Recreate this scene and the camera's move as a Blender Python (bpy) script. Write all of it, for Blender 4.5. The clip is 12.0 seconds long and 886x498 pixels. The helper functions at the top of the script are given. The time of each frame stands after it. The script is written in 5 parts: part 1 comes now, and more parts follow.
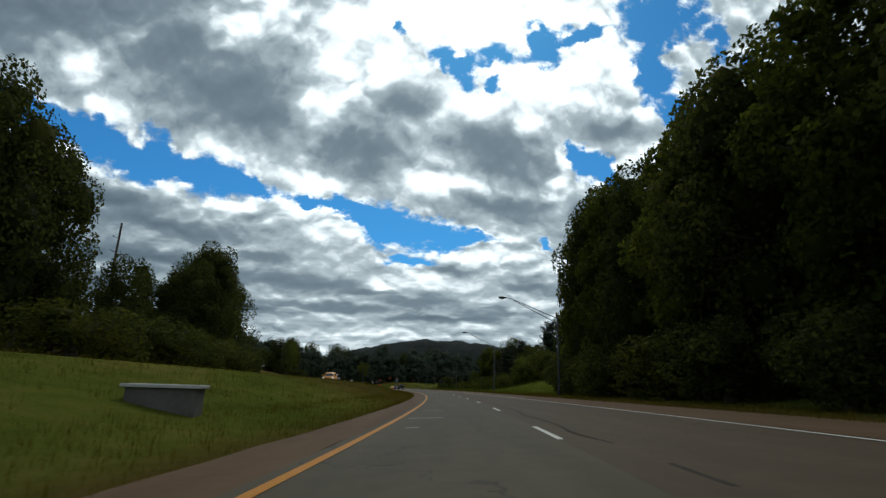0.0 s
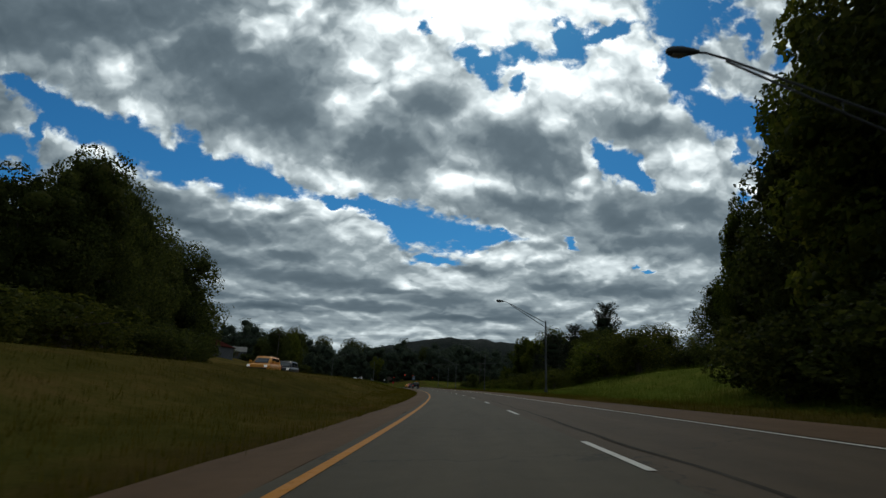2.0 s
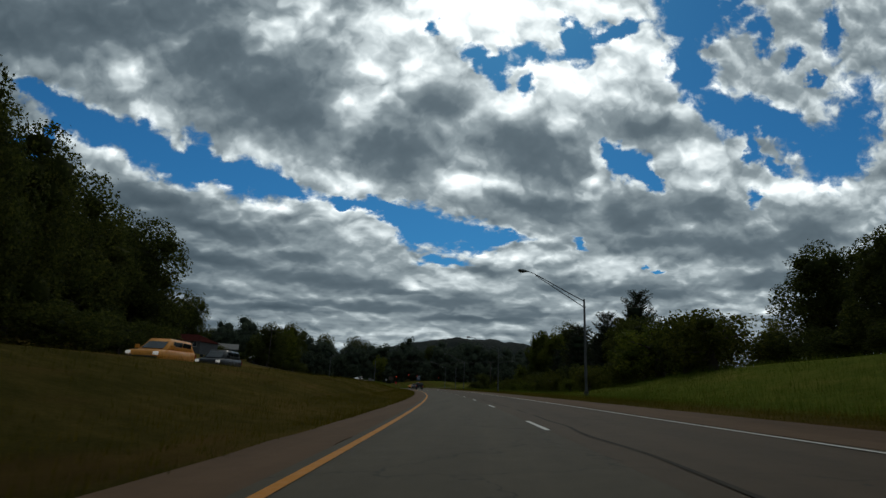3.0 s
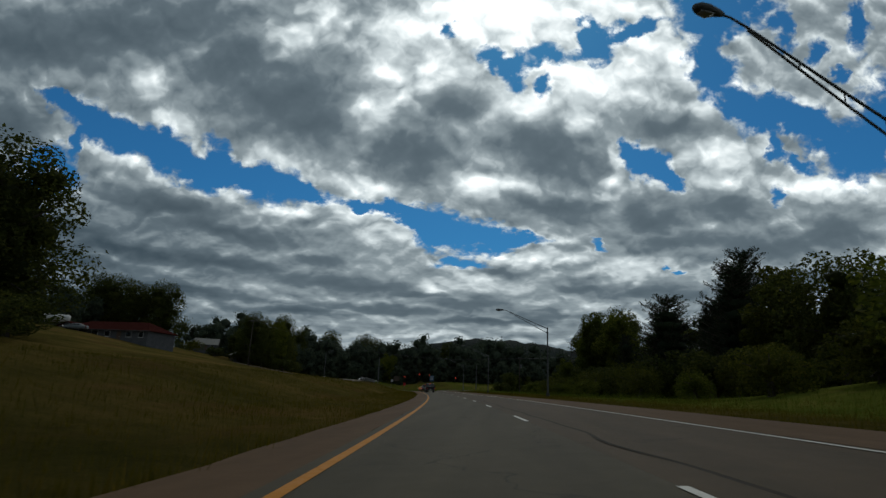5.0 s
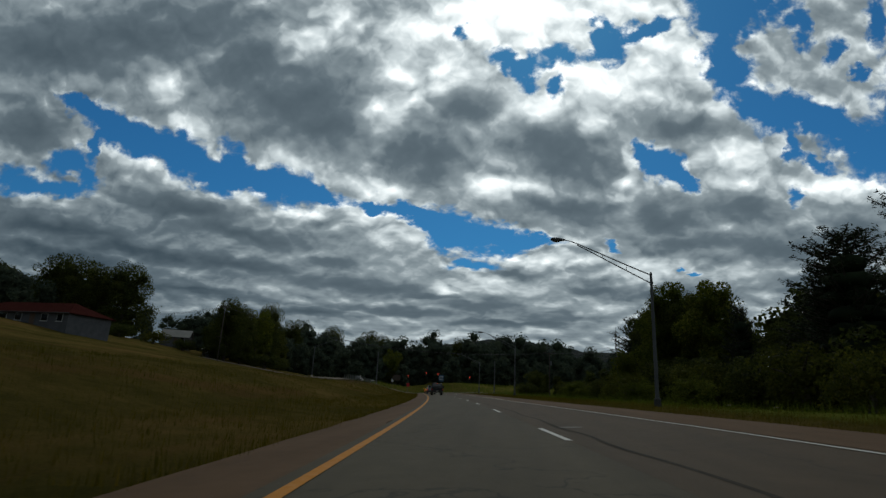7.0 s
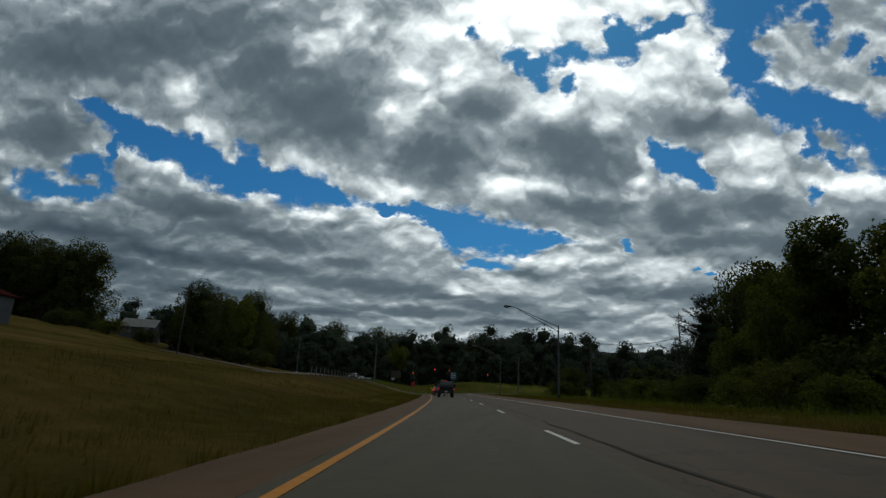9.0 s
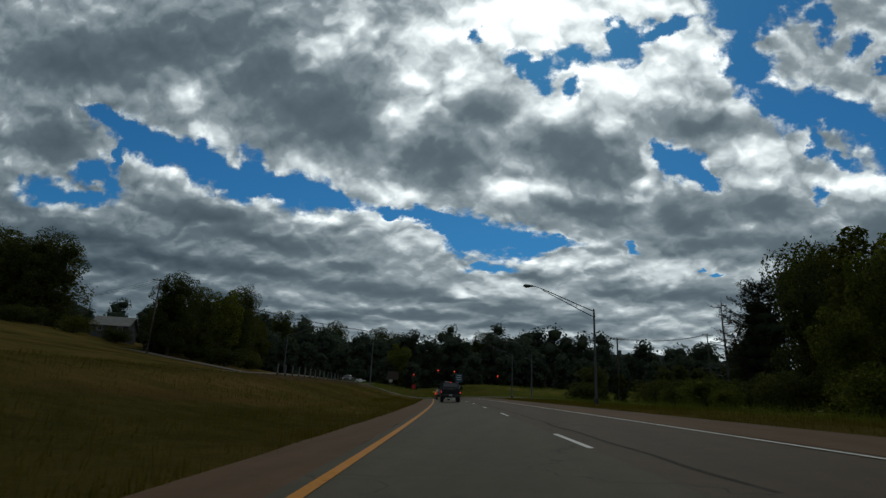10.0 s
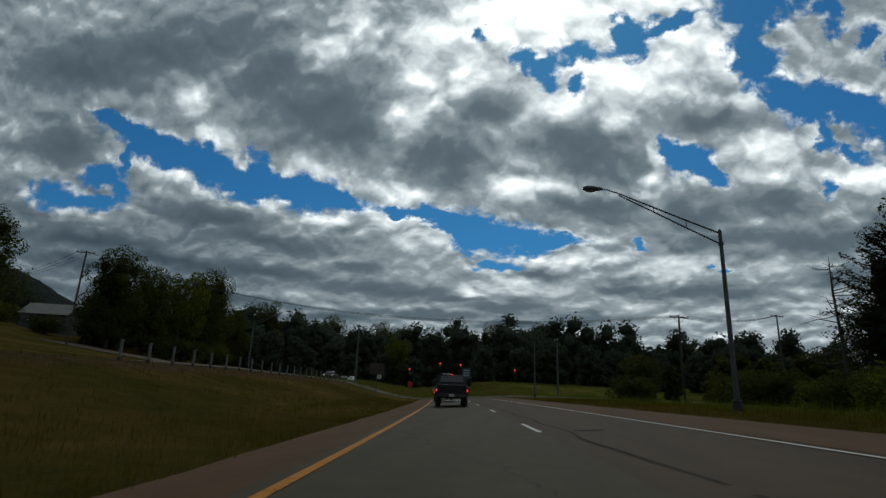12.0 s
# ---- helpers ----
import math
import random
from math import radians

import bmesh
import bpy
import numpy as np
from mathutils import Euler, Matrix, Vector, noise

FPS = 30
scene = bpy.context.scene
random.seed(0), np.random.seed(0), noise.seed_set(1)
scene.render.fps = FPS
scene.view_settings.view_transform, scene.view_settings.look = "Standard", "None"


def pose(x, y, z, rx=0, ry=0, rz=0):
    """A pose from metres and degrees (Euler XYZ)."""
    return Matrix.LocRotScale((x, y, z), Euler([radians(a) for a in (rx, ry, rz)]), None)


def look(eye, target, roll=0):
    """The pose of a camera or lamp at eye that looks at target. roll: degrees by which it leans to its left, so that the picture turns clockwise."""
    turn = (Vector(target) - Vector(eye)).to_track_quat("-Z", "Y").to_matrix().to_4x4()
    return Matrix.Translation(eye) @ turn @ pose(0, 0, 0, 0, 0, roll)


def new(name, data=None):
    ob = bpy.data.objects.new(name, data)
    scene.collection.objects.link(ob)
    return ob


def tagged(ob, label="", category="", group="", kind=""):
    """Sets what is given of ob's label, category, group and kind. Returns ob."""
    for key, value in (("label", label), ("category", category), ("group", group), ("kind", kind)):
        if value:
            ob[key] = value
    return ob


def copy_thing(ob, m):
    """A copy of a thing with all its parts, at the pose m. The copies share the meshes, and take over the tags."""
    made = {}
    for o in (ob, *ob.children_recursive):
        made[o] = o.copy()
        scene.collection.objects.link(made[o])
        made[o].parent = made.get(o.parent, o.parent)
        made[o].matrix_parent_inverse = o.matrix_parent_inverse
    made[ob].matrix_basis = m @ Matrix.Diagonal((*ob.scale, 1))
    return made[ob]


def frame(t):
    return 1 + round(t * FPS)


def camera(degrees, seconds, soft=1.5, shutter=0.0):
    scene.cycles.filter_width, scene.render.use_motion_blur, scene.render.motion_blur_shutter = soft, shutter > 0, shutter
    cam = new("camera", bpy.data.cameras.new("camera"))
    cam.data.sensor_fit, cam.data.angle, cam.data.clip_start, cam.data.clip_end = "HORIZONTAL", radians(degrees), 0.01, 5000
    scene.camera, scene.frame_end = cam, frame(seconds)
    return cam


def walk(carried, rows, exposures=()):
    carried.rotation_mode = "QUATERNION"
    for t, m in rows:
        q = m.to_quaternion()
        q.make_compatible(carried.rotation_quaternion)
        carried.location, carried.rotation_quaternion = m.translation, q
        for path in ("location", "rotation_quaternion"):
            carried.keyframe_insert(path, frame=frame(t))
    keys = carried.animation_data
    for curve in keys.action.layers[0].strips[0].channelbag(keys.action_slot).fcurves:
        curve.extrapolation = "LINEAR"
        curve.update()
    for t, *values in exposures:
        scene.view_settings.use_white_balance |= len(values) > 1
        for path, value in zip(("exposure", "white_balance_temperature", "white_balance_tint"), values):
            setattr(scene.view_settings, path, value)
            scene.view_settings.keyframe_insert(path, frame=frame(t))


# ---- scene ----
# camera and its drive along the left lane
cam = camera(79.66, 12.0, soft=1.4, shutter=0.1)
walk(cam, [
    (0.0, pose(-1.739, 0.080, 0.812, 104.734, -1.709, -0.391)),
    (0.5, pose(-1.666, 10.432, 0.794, 104.949, -2.343, -0.112)),
    (1.0, pose(-1.234, 20.744, 0.803, 104.549, -2.586, 0.506)),
    (1.5, pose(-1.062, 31.032, 0.804, 104.575, -2.430, 1.356)),
    (2.0, pose(-1.231, 40.826, 0.793, 104.589, -2.465, 2.172)),
    (2.5, pose(-1.207, 50.329, 0.799, 104.504, -2.417, 2.705)),
    (3.0, pose(-1.393, 59.827, 0.799, 104.625, -2.539, 3.069)),
    (5.0, pose(-3.104, 96.788, 0.792, 104.788, -2.511, 5.034)),
    (5.5, pose(-3.700, 105.232, 0.790, 104.916, -2.643, 5.531)),
    (6.0, pose(-4.270, 112.831, 0.789, 104.721, -2.575, 5.810)),
    (6.5, pose(-4.822, 119.933, 0.789, 104.605, -3.039, 6.110)),
    (7.0, pose(-5.390, 126.835, 0.790, 104.912, -2.793, 6.368)),
    (9.0, pose(-7.993, 153.485, 0.793, 104.871, -2.868, 7.845)),
    (9.5, pose(-9.055, 160.088, 0.776, 104.903, -3.057, 8.210)),
    (10.0, pose(-9.647, 166.366, 0.784, 105.200, -2.598, 8.361)),
    (10.5, pose(-10.284, 171.727, 0.785, 105.338, -2.355, 8.517)),
    (11.0, pose(-10.908, 177.011, 0.787, 105.279, -2.155, 8.534)),
    (11.5, pose(-11.523, 182.747, 0.794, 105.220, -1.960, 8.898)),
    (12.0, pose(-12.081, 188.245, 0.804, 105.070, -2.092, 9.254)),
], exposures=[(0.0, 0.66), (1.0, 0.38), (2.5, 0.0), (5.0, -0.1), (12.0, -0.1)])

# ---- world: blue sky behind a broken deck of cumulus, high sun behind cloud ----
SUN_AZ, SUN_EL = 3.0, 46.0

# A chart of the sky ahead: a plane touching the heavens 6 degrees left of north and 15 degrees up.
# Gaps in the deck, thick dark undersides and thin sunlit parts on it: across, up, half width, half height, tilt
CHART = {"right": (0.9926, 0.1108, 0.0487), "up": (-0.0183, -0.2610, 0.9652), "ahead": (-0.1196, 0.9590, 0.2570)}
GAPS_LEFT = [
    (-6.34, 2.55, 0.36, 0.09, -24), (-5.92, 2.25, 0.44, 0.24, -28), (-5.34, 1.95, 0.48, 0.24, -16), (-4.72, 1.77, 0.36, 0.25, -18), (-4.18, 1.35, 0.46, 0.24, -14),
    (-3.76, 1.53, 0.22, 0.36, 0), (-3.42, 1.29, 0.48, 0.18, -10), (-2.72, 1.05, 0.48, 0.26, -14), (-2.12, 0.97, 0.38, 0.11, -14), (-6.68, 1.57, 0.27, 0.16, 25),
    (-7.56, 1.17, 0.44, 0.20, -8), (-6.72, 1.07, 0.44, 0.13, 8), (-6.32, 1.41, 0.09, 0.20, 10), (-6.14, 1.79, 0.08, 0.26, -10)]
GAPS_MID = [
    (-1.22, 0.75, 0.24, 0.08, -10), (-0.79, 0.69, 0.36, 0.11, -14), (-0.32, 0.57, 0.30, 0.14, -16), (0.06, 0.35, 0.24, 0.30, -20), (0.61, 0.17, 0.52, 0.27, -6),
    (1.24, 0.18, 0.36, 0.17, -8), (1.78, 0.10, 0.34, 0.08, -4), (0.51, -0.30, 0.36, 0.07, -5), (3.56, 1.65, 0.15, 0.19, 0), (3.82, 1.49, 0.34, 0.22, -12),
    (4.12, 1.33, 0.22, 0.16, -30), (4.36, 1.17, 0.16, 0.09, -28), (3.00, 0.04, 0.14, 0.06, -35), (4.18, -0.35, 0.09, 0.03, 0), (4.46, -0.43, 0.10, 0.03, 0)]
GAPS_TOP = [
    (0.32, 3.79, 0.14, 0.11, 20), (1.14, 3.35, 0.32, 0.15, -12), (1.50, 3.13, 0.20, 0.20, -30), (2.00, 3.41, 0.36, 0.19, 4), (2.02, 2.83, 0.11, 0.15, -20),
    (2.74, 3.81, 0.15, 0.28, -18), (2.90, 3.49, 0.24, 0.14, -10), (3.28, 3.79, 0.36, 0.14, 10), (3.82, 3.91, 0.24, 0.10, 12)]
GAPS_RIGHT = [
    (4.82, 4.31, 0.48, 0.40, 0), (5.52, 4.27, 0.56, 0.34, 8), (4.92, 3.45, 0.24, 0.42, -20), (5.16, 3.07, 0.32, 0.28, -50), (5.68, 2.45, 0.34, 0.30, -20),
    (6.26, 2.43, 0.66, 0.22, -8), (7.00, 2.11, 0.58, 0.28, -28), (7.62, 1.65, 0.44, 0.38, -20), (7.68, 4.01, 0.18, 0.44, 0), (6.34, 3.95, 0.17, 0.28, 0),
    (6.90, 3.49, 0.14, 0.20, -25), (7.35, 3.07, 0.10, 0.10, 0), (6.18, 1.83, 0.11, 0.26, 0), (6.58, 1.55, 0.26, 0.11, -18), (6.26, 0.95, 0.11, 0.14, 0),
    (8.16, 2.41, 0.40, 0.60, 0)]
DARK_HIGH = [
    (-2.56, 2.63, 1.08, 0.58, 8), (-2.14, 2.16, 0.80, 0.36, -4), (-5.34, 3.81, 1.90, 0.40, 6), (-6.94, 3.51, 1.10, 0.44, 0), (-3.44, 3.21, 0.60, 0.50, 0),
    (-7.34, 2.06, 0.54, 0.34, -12), (-0.14, 1.59, 0.58, 0.54, 18), (-0.72, 1.79, 0.46, 0.30, 30), (0.41, 2.51, 0.56, 0.32, 8), (2.16, 1.73, 0.92, 0.50, -24),
    (2.16, 0.69, 0.84, 0.26, -4), (4.40, 2.17, 0.70, 0.22, 2)]
DARK_LOW = [
    (5.46, 0.73, 0.74, 0.28, 4), (3.96, 0.53, 0.66, 0.32, -4), (4.26, 0.09, 1.10, 0.18, -2), (6.06, 0.01, 1.40, 0.28, 0), (7.26, 0.21, 0.70, 0.40, 0),
    (-4.54, 0.73, 0.92, 0.18, -12), (-6.84, 0.39, 1.10, 0.15, -8), (-3.54, 0.29, 1.10, 0.14, -10), (-5.34, -0.01, 1.60, 0.13, -10), (-3.64, -0.25, 1.10, 0.11, -8),
    (-1.49, -0.65, 1.18, 0.15, -5), (-1.94, -0.23, 0.46, 0.11, -4)]
DARK_FAR = [
    (0.66, -1.00, 0.84, 0.11, -3), (2.16, -1.21, 0.76, 0.09, -2), (-0.84, -1.11, 1.00, 0.06, -3), (1.28, -0.45, 0.42, 0.09, -3), (2.74, -0.71, 0.56, 0.10, -3),
    (4.06, -0.75, 1.10, 0.13, -4), (-4.54, -0.69, 1.20, 0.08, -8), (-2.44, -1.15, 0.90, 0.06, -5), (-0.24, -0.81, 0.60, 0.06, -3), (-6.64, -0.11, 1.10, 0.09, -10),
    (1.16, -1.33, 1.20, 0.05, -1), (6.36, -0.59, 1.20, 0.14, -2)]
BRIGHT_HIGH = [
    (-2.39, 3.69, 0.42, 0.25, 24), (0.96, 4.15, 1.20, 0.38, 4), (3.26, 4.23, 0.84, 0.22, 0), (3.06, 2.93, 0.92, 0.36, 12), (4.48, 3.23, 0.24, 0.40, -24),
    (-0.02, 3.13, 0.34, 0.42, 34), (-0.84, 2.45, 0.56, 0.28, 32), (-4.84, 2.91, 0.26, 0.34, 0), (-4.42, 2.09, 0.30, 0.26, -10), (5.22, 1.55, 0.58, 0.40, -10),
    (5.00, 2.57, 0.22, 0.46, -32), (1.66, 2.51, 0.50, 0.18, -12), (3.24, 1.35, 0.13, 0.50, 0), (2.56, 2.36, 0.16, 0.24, 20), (-1.84, 4.11, 0.26, 0.30, 0),
    (-0.54, 3.81, 0.50, 0.40, 20), (-0.84, 3.21, 0.40, 0.30, 30), (3.86, 3.51, 0.60, 0.26, 0)]
BRIGHT_LOW = [
    (0.96, 1.11, 0.84, 0.20, -6), (6.86, 1.11, 0.84, 0.24, 4), (-5.22, 1.51, 0.60, 0.12, -22), (-3.44, 0.95, 0.40, 0.14, 0), (-1.34, 0.69, 0.56, 0.18, -8),
    (-0.72, 0.29, 0.54, 0.14, 0), (-2.44, 0.63, 0.40, 0.10, -6), (0.02, -0.69, 0.20, 0.12, 0), (1.66, -0.17, 0.84, 0.10, -4), (3.66, -0.33, 0.56, 0.15, 4),
    (5.46, -0.51, 0.56, 0.14, 0), (0.78, -0.61, 0.50, 0.09, 0), (-7.24, 0.89, 0.70, 0.09, -6), (-0.94, 1.01, 0.60, 0.14, -10), (-2.64, 1.51, 0.50, 0.16, -14)]


class Graph:
    """Short hand for building a node tree."""

    def __init__(self, tree):
        self.tree = tree

    def node(self, kind, inputs=()):
        return self.feed(self.tree.nodes.new(kind), inputs)

    def feed(self, n, inputs):
        for key, value in dict(inputs).items():
            if isinstance(value, bpy.types.NodeSocket):
                self.tree.links.new(value, n.inputs[key])
            else:
                n.inputs[key].default_value = value
        return n

    def math(self, op, a, b=0.0, clamp=False):
        n = self.node("ShaderNodeMath", {0: a, 1: b})
        n.operation, n.use_clamp = op, clamp
        return n.outputs[0]

    def vec(self, op, a, b=(0, 0, 0)):
        n = self.node("ShaderNodeVectorMath", {0: a, 1: b})
        n.operation = op
        return n.outputs[0]

    def length(self, a):
        n = self.node("ShaderNodeVectorMath", {0: a})
        n.operation = "LENGTH"
        return n.outputs["Value"]

    def scale(self, a, k):
        n = self.node("ShaderNodeVectorMath", {0: a})
        n.operation = "SCALE"
        return self.feed(n, {"Scale": k}).outputs[0]

    def noise(self, vector, scale, detail=4.0, rough=0.55, distort=0.0):
        return self.node("ShaderNodeTexNoise", {"Vector": vector, "Scale": scale, "Detail": detail, "Roughness": rough, "Distortion": distort})

    def ramp(self, fac, stops):
        r = self.node("ShaderNodeValToRGB", {"Fac": fac})
        e = r.color_ramp.elements
        while len(e) < len(stops):
            e.new(0.5)
        for i, (pos, col) in enumerate(stops):
            e[i].position, e[i].color = pos, (*col, 1.0)
        return r.outputs[0]

    def span(self, value, a, b, c=0.0, d=1.0, smooth=True):
        n = self.node("ShaderNodeMapRange", {"Value": value, "From Min": a, "From Max": b, "To Min": c, "To Max": d})
        n.interpolation_type = "SMOOTHSTEP" if smooth else "LINEAR"
        return n.outputs[0]

    def mix(self, fac, a, b, blend="MIX"):
        m = self.node("ShaderNodeMix")
        m.data_type, m.blend_type = "RGBA", blend
        for key, value in ((0, fac), (6, a), (7, b)):
            if isinstance(value, bpy.types.NodeSocket):
                self.tree.links.new(value, m.inputs[key])
            else:
                m.inputs[key].default_value = value if key == 0 else (*value, 1.0)[:4]
        return m.outputs[2]


def build_world():
    world = bpy.data.worlds.new("sky")
    scene.world = world
    world.use_nodes = True
    t = world.node_tree
    t.nodes.clear()
    g = Graph(t)
    way = g.node("ShaderNodeTexCoord").outputs["Generated"]
    xyz = g.node("ShaderNodeSeparateXYZ", {0: way}).outputs
    az = g.math("ARCTAN2", xyz[0], xyz[1])
    el = g.math("ARCSINE", xyz[2])
    azd, eld = g.math("MULTIPLY", az, 57.29578), g.math("MULTIPLY", el, 57.29578)
    high = g.math("ADD", g.math("MAXIMUM", xyz[2], 0.0), 0.14)
    deck = g.node("ShaderNodeCombineXYZ", {0: g.math("DIVIDE", xyz[0], high), 1: g.math("DIVIDE", xyz[1], high), 2: 0.0}).outputs[0]

    def along(key):
        n = g.node("ShaderNodeVectorMath", {0: way, 1: CHART[key]})
        n.operation = "DOT_PRODUCT"
        return n.outputs["Value"]

    depth = g.math("DIVIDE", 9.4, g.math("MAXIMUM", along("ahead"), 0.08))
    u, v = g.math("MULTIPLY", along("right"), depth), g.math("MULTIPLY", along("up"), depth)
    flat = g.node("ShaderNodeCombineXYZ", {0: u, 1: v, 2: 0.0}).outputs[0]
    # billows grow flatter and smaller towards the horizon
    fall = g.math("MINIMUM", g.math("SUBTRACT", v, 1.5), 0.0)
    field = g.node("ShaderNodeCombineXYZ", {0: u, 1: g.math("SUBTRACT", g.math("MULTIPLY", v, 1.15), g.math("MULTIPLY", g.math("MULTIPLY", fall, fall), 0.22)), 2: 0.0}).outputs[0]
    half = (0.5, 0.5, 0.5)
    reach = g.span(eld, 2.0, 24.0, 0.35, 1.0, False)
    big = g.vec("SUBTRACT", g.noise(field, 0.9, 2.0, 0.5).outputs["Color"], half)
    small = g.vec("SUBTRACT", g.noise(field, 2.6, 3.5, 0.56).outputs["Color"], half)
    bent = g.vec("ADD", flat, g.scale(g.vec("MULTIPLY", g.vec("ADD", g.scale(big, 0.35), g.scale(small, 0.62)), (1.1, 0.9, 0.0)), reach))
    mild = g.vec("SUBTRACT", g.noise(field, 2.2, 2.0, 0.45).outputs["Color"], half)
    calm = g.vec("ADD", flat, g.scale(g.vec("MULTIPLY", g.vec("ADD", g.scale(big, 0.5), g.scale(mild, 0.55)), (1.2, 0.85, 0.0)), reach))

    last = [None]

    def blobs(rows, soft, place, join="MAXIMUM"):
        """Many soft ellipses, the most or the sum of them; each one waits for the last, which keeps the shader small."""
        total = None
        for a, e, w, h, tilt in rows:
            m = g.node("ShaderNodeMapping")
            m.vector_type = "TEXTURE"
            if last[0] is None:
                t.links.new(place, m.inputs["Vector"])
            else:
                wait = g.node("ShaderNodeVectorMath", {0: last[0], 1: (0.0, 0.0, 1e-6), 2: place})
                wait.operation = "MULTIPLY_ADD"
                t.links.new(wait.outputs[0], m.inputs["Vector"])
            m.inputs["Location"].default_value = (a, e, 0)
            m.inputs["Rotation"].default_value = (0, 0, radians(tilt))
            m.inputs["Scale"].default_value = (w, h, 1)
            f = g.span(g.length(m.outputs[0]), soft, 0.0)
            total = f if total is None else g.math(join, total, f)
            last[0] = total
        return total

    gap = blobs(GAPS_LEFT, 2.1, bent, "ADD")
    for rows in (GAPS_MID, GAPS_TOP, GAPS_RIGHT):
        gap = g.math("ADD", gap, blobs(rows, 2.1, bent, "ADD"))
    dark = g.math("MAXIMUM", blobs(DARK_HIGH, 1.9, calm), g.math("MAXIMUM", blobs(DARK_LOW, 1.9, calm), blobs(DARK_FAR, 2.0, calm)))
    bright = g.math("MAXIMUM", blobs(BRIGHT_HIGH, 1.9, calm), blobs(BRIGHT_LOW, 1.9, calm))

    # billows, and the same field a little nearer the sun: where it thins out towards the sun the cloud is lit
    swirl = g.vec("ADD", field, g.vec("MULTIPLY", mild, (0.3, 0.14, 0.0)))

    def lumps(p):
        a = g.noise(p, 0.85, 2.0, 0.5).outputs["Fac"]
        b = g.math("ABSOLUTE", g.math("SUBTRACT", g.noise(p, 1.3, 1.5, 0.45).outputs["Fac"], 0.5))
        c = g.math("ABSOLUTE", g.math("SUBTRACT", g.noise(p, 3.2, 2.0, 0.5).outputs["Fac"], 0.5))
        return g.math("ADD", g.math("MULTIPLY", a, 0.55), g.math("ADD", g.math("MULTIPLY", b, 0.8), g.math("MULTIPLY", c, 0.34)))

    here, sunward = lumps(swirl), lumps(g.vec("ADD", swirl, (0.02, 0.22, 0.0)))
    lit = g.math("SUBTRACT", here, sunward)
    billow = g.noise(deck, 2.4, 3.0, 0.45).outputs["Fac"]
    streak = g.noise(g.node("ShaderNodeCombineXYZ", {0: g.math("MULTIPLY", az, 3.0), 1: g.math("MULTIPLY", el, 26.0), 2: 0.0}).outputs[0], 1.6, 6.0, 0.6, 0.4).outputs["Fac"]
    low = g.span(eld, 14.0, 3.0)
    # how much cloud: open only where the gaps are; behind the view the billows alone open it
    front = g.span(g.math("ABSOLUTE", azd), 70.0, 50.0)
    away = g.math("MULTIPLY", g.math("SUBTRACT", 1.0, front), g.span(billow, 0.42, 0.3))
    fluff = g.noise(swirl, 4.4, 3.5, 0.56).outputs["Fac"]
    holes = g.math("ADD", g.math("ADD", gap, away), g.math("ADD", g.math("MULTIPLY", g.math("SUBTRACT", here, 0.39), -1.2), g.math("MULTIPLY", g.math("SUBTRACT", fluff, 0.5), -1.4)))
    holes = g.math("MULTIPLY", holes, g.span(gap, 0.0, 0.22))
    cover = g.span(holes, 0.84, 0.1)
    rim = g.math("MULTIPLY", g.span(g.math("ADD", gap, g.math("MULTIPLY", lit, 0.9)), 0.0, 0.5), cover)
    # how light the cloud is: thin parts pass the sun, thick ones hold it back
    light = g.math("ADD", g.span(azd, -60.0, -8.0, 0.40, 0.52, False), g.math("MULTIPLY", g.math("SUBTRACT", billow, 0.5), 0.10))
    light = g.math("ADD", light, g.math("MULTIPLY", lit, g.span(dark, 0.0, 1.0, 0.85, 0.2, False)))
    light = g.math("ADD", light, g.math("MULTIPLY", g.math("SUBTRACT", here, 0.39), 0.12))
    light = g.math("ADD", light, g.math("MULTIPLY", g.math("MULTIPLY", g.math("SUBTRACT", streak, 0.52), 0.7), low))
    light = g.math("ADD", light, g.math("MULTIPLY", dark, -0.30))
    light = g.math("ADD", light, g.math("MULTIPLY", bright, 0.25))
    light = g.math("SUBTRACT", light, g.math("MULTIPLY", g.span(eld, 20.0, 10.0, 0.0, 0.13), g.span(azd, -12.0, -40.0)))
    light = g.math("ADD", light, g.math("MULTIPLY", rim, 0.16))
    light = g.math("ADD", light, g.math("MULTIPLY", g.span(eld, 24.0, 40.0), g.span(g.math("ABSOLUTE", g.math("SUBTRACT", azd, 4.0)), 22.0, 4.0, 0.0, 0.22)))
    cloud = g.ramp(light, [(0.0, (0.050, 0.077, 0.099)), (0.3, (0.122, 0.164, 0.193)), (0.5, (0.275, 0.335, 0.365)), (0.7, (0.66, 0.745, 0.77)), (1.0, (1.5, 1.57, 1.56))])
    sky = g.node("ShaderNodeTexSky")
    sky.sky_type, sky.sun_disc = "NISHITA", False
    sky.sun_elevation, sky.sun_rotation = radians(SUN_EL), radians(SUN_AZ)
    sky.air_density, sky.dust_density, sky.ozone_density = 1.0, 0.3, 3.0
    blue = g.mix(1.0, g.scale(sky.outputs[0], 0.05), (0.22, 0.80, 1.15), "MULTIPLY")
    seen = g.mix(cover, blue, cloud)
    out = g.node("ShaderNodeOutputWorld")
    bg = g.node("ShaderNodeBackground", {"Color": seen, "Strength": 1.0})
    t.links.new(bg.outputs[0], out.inputs[0])


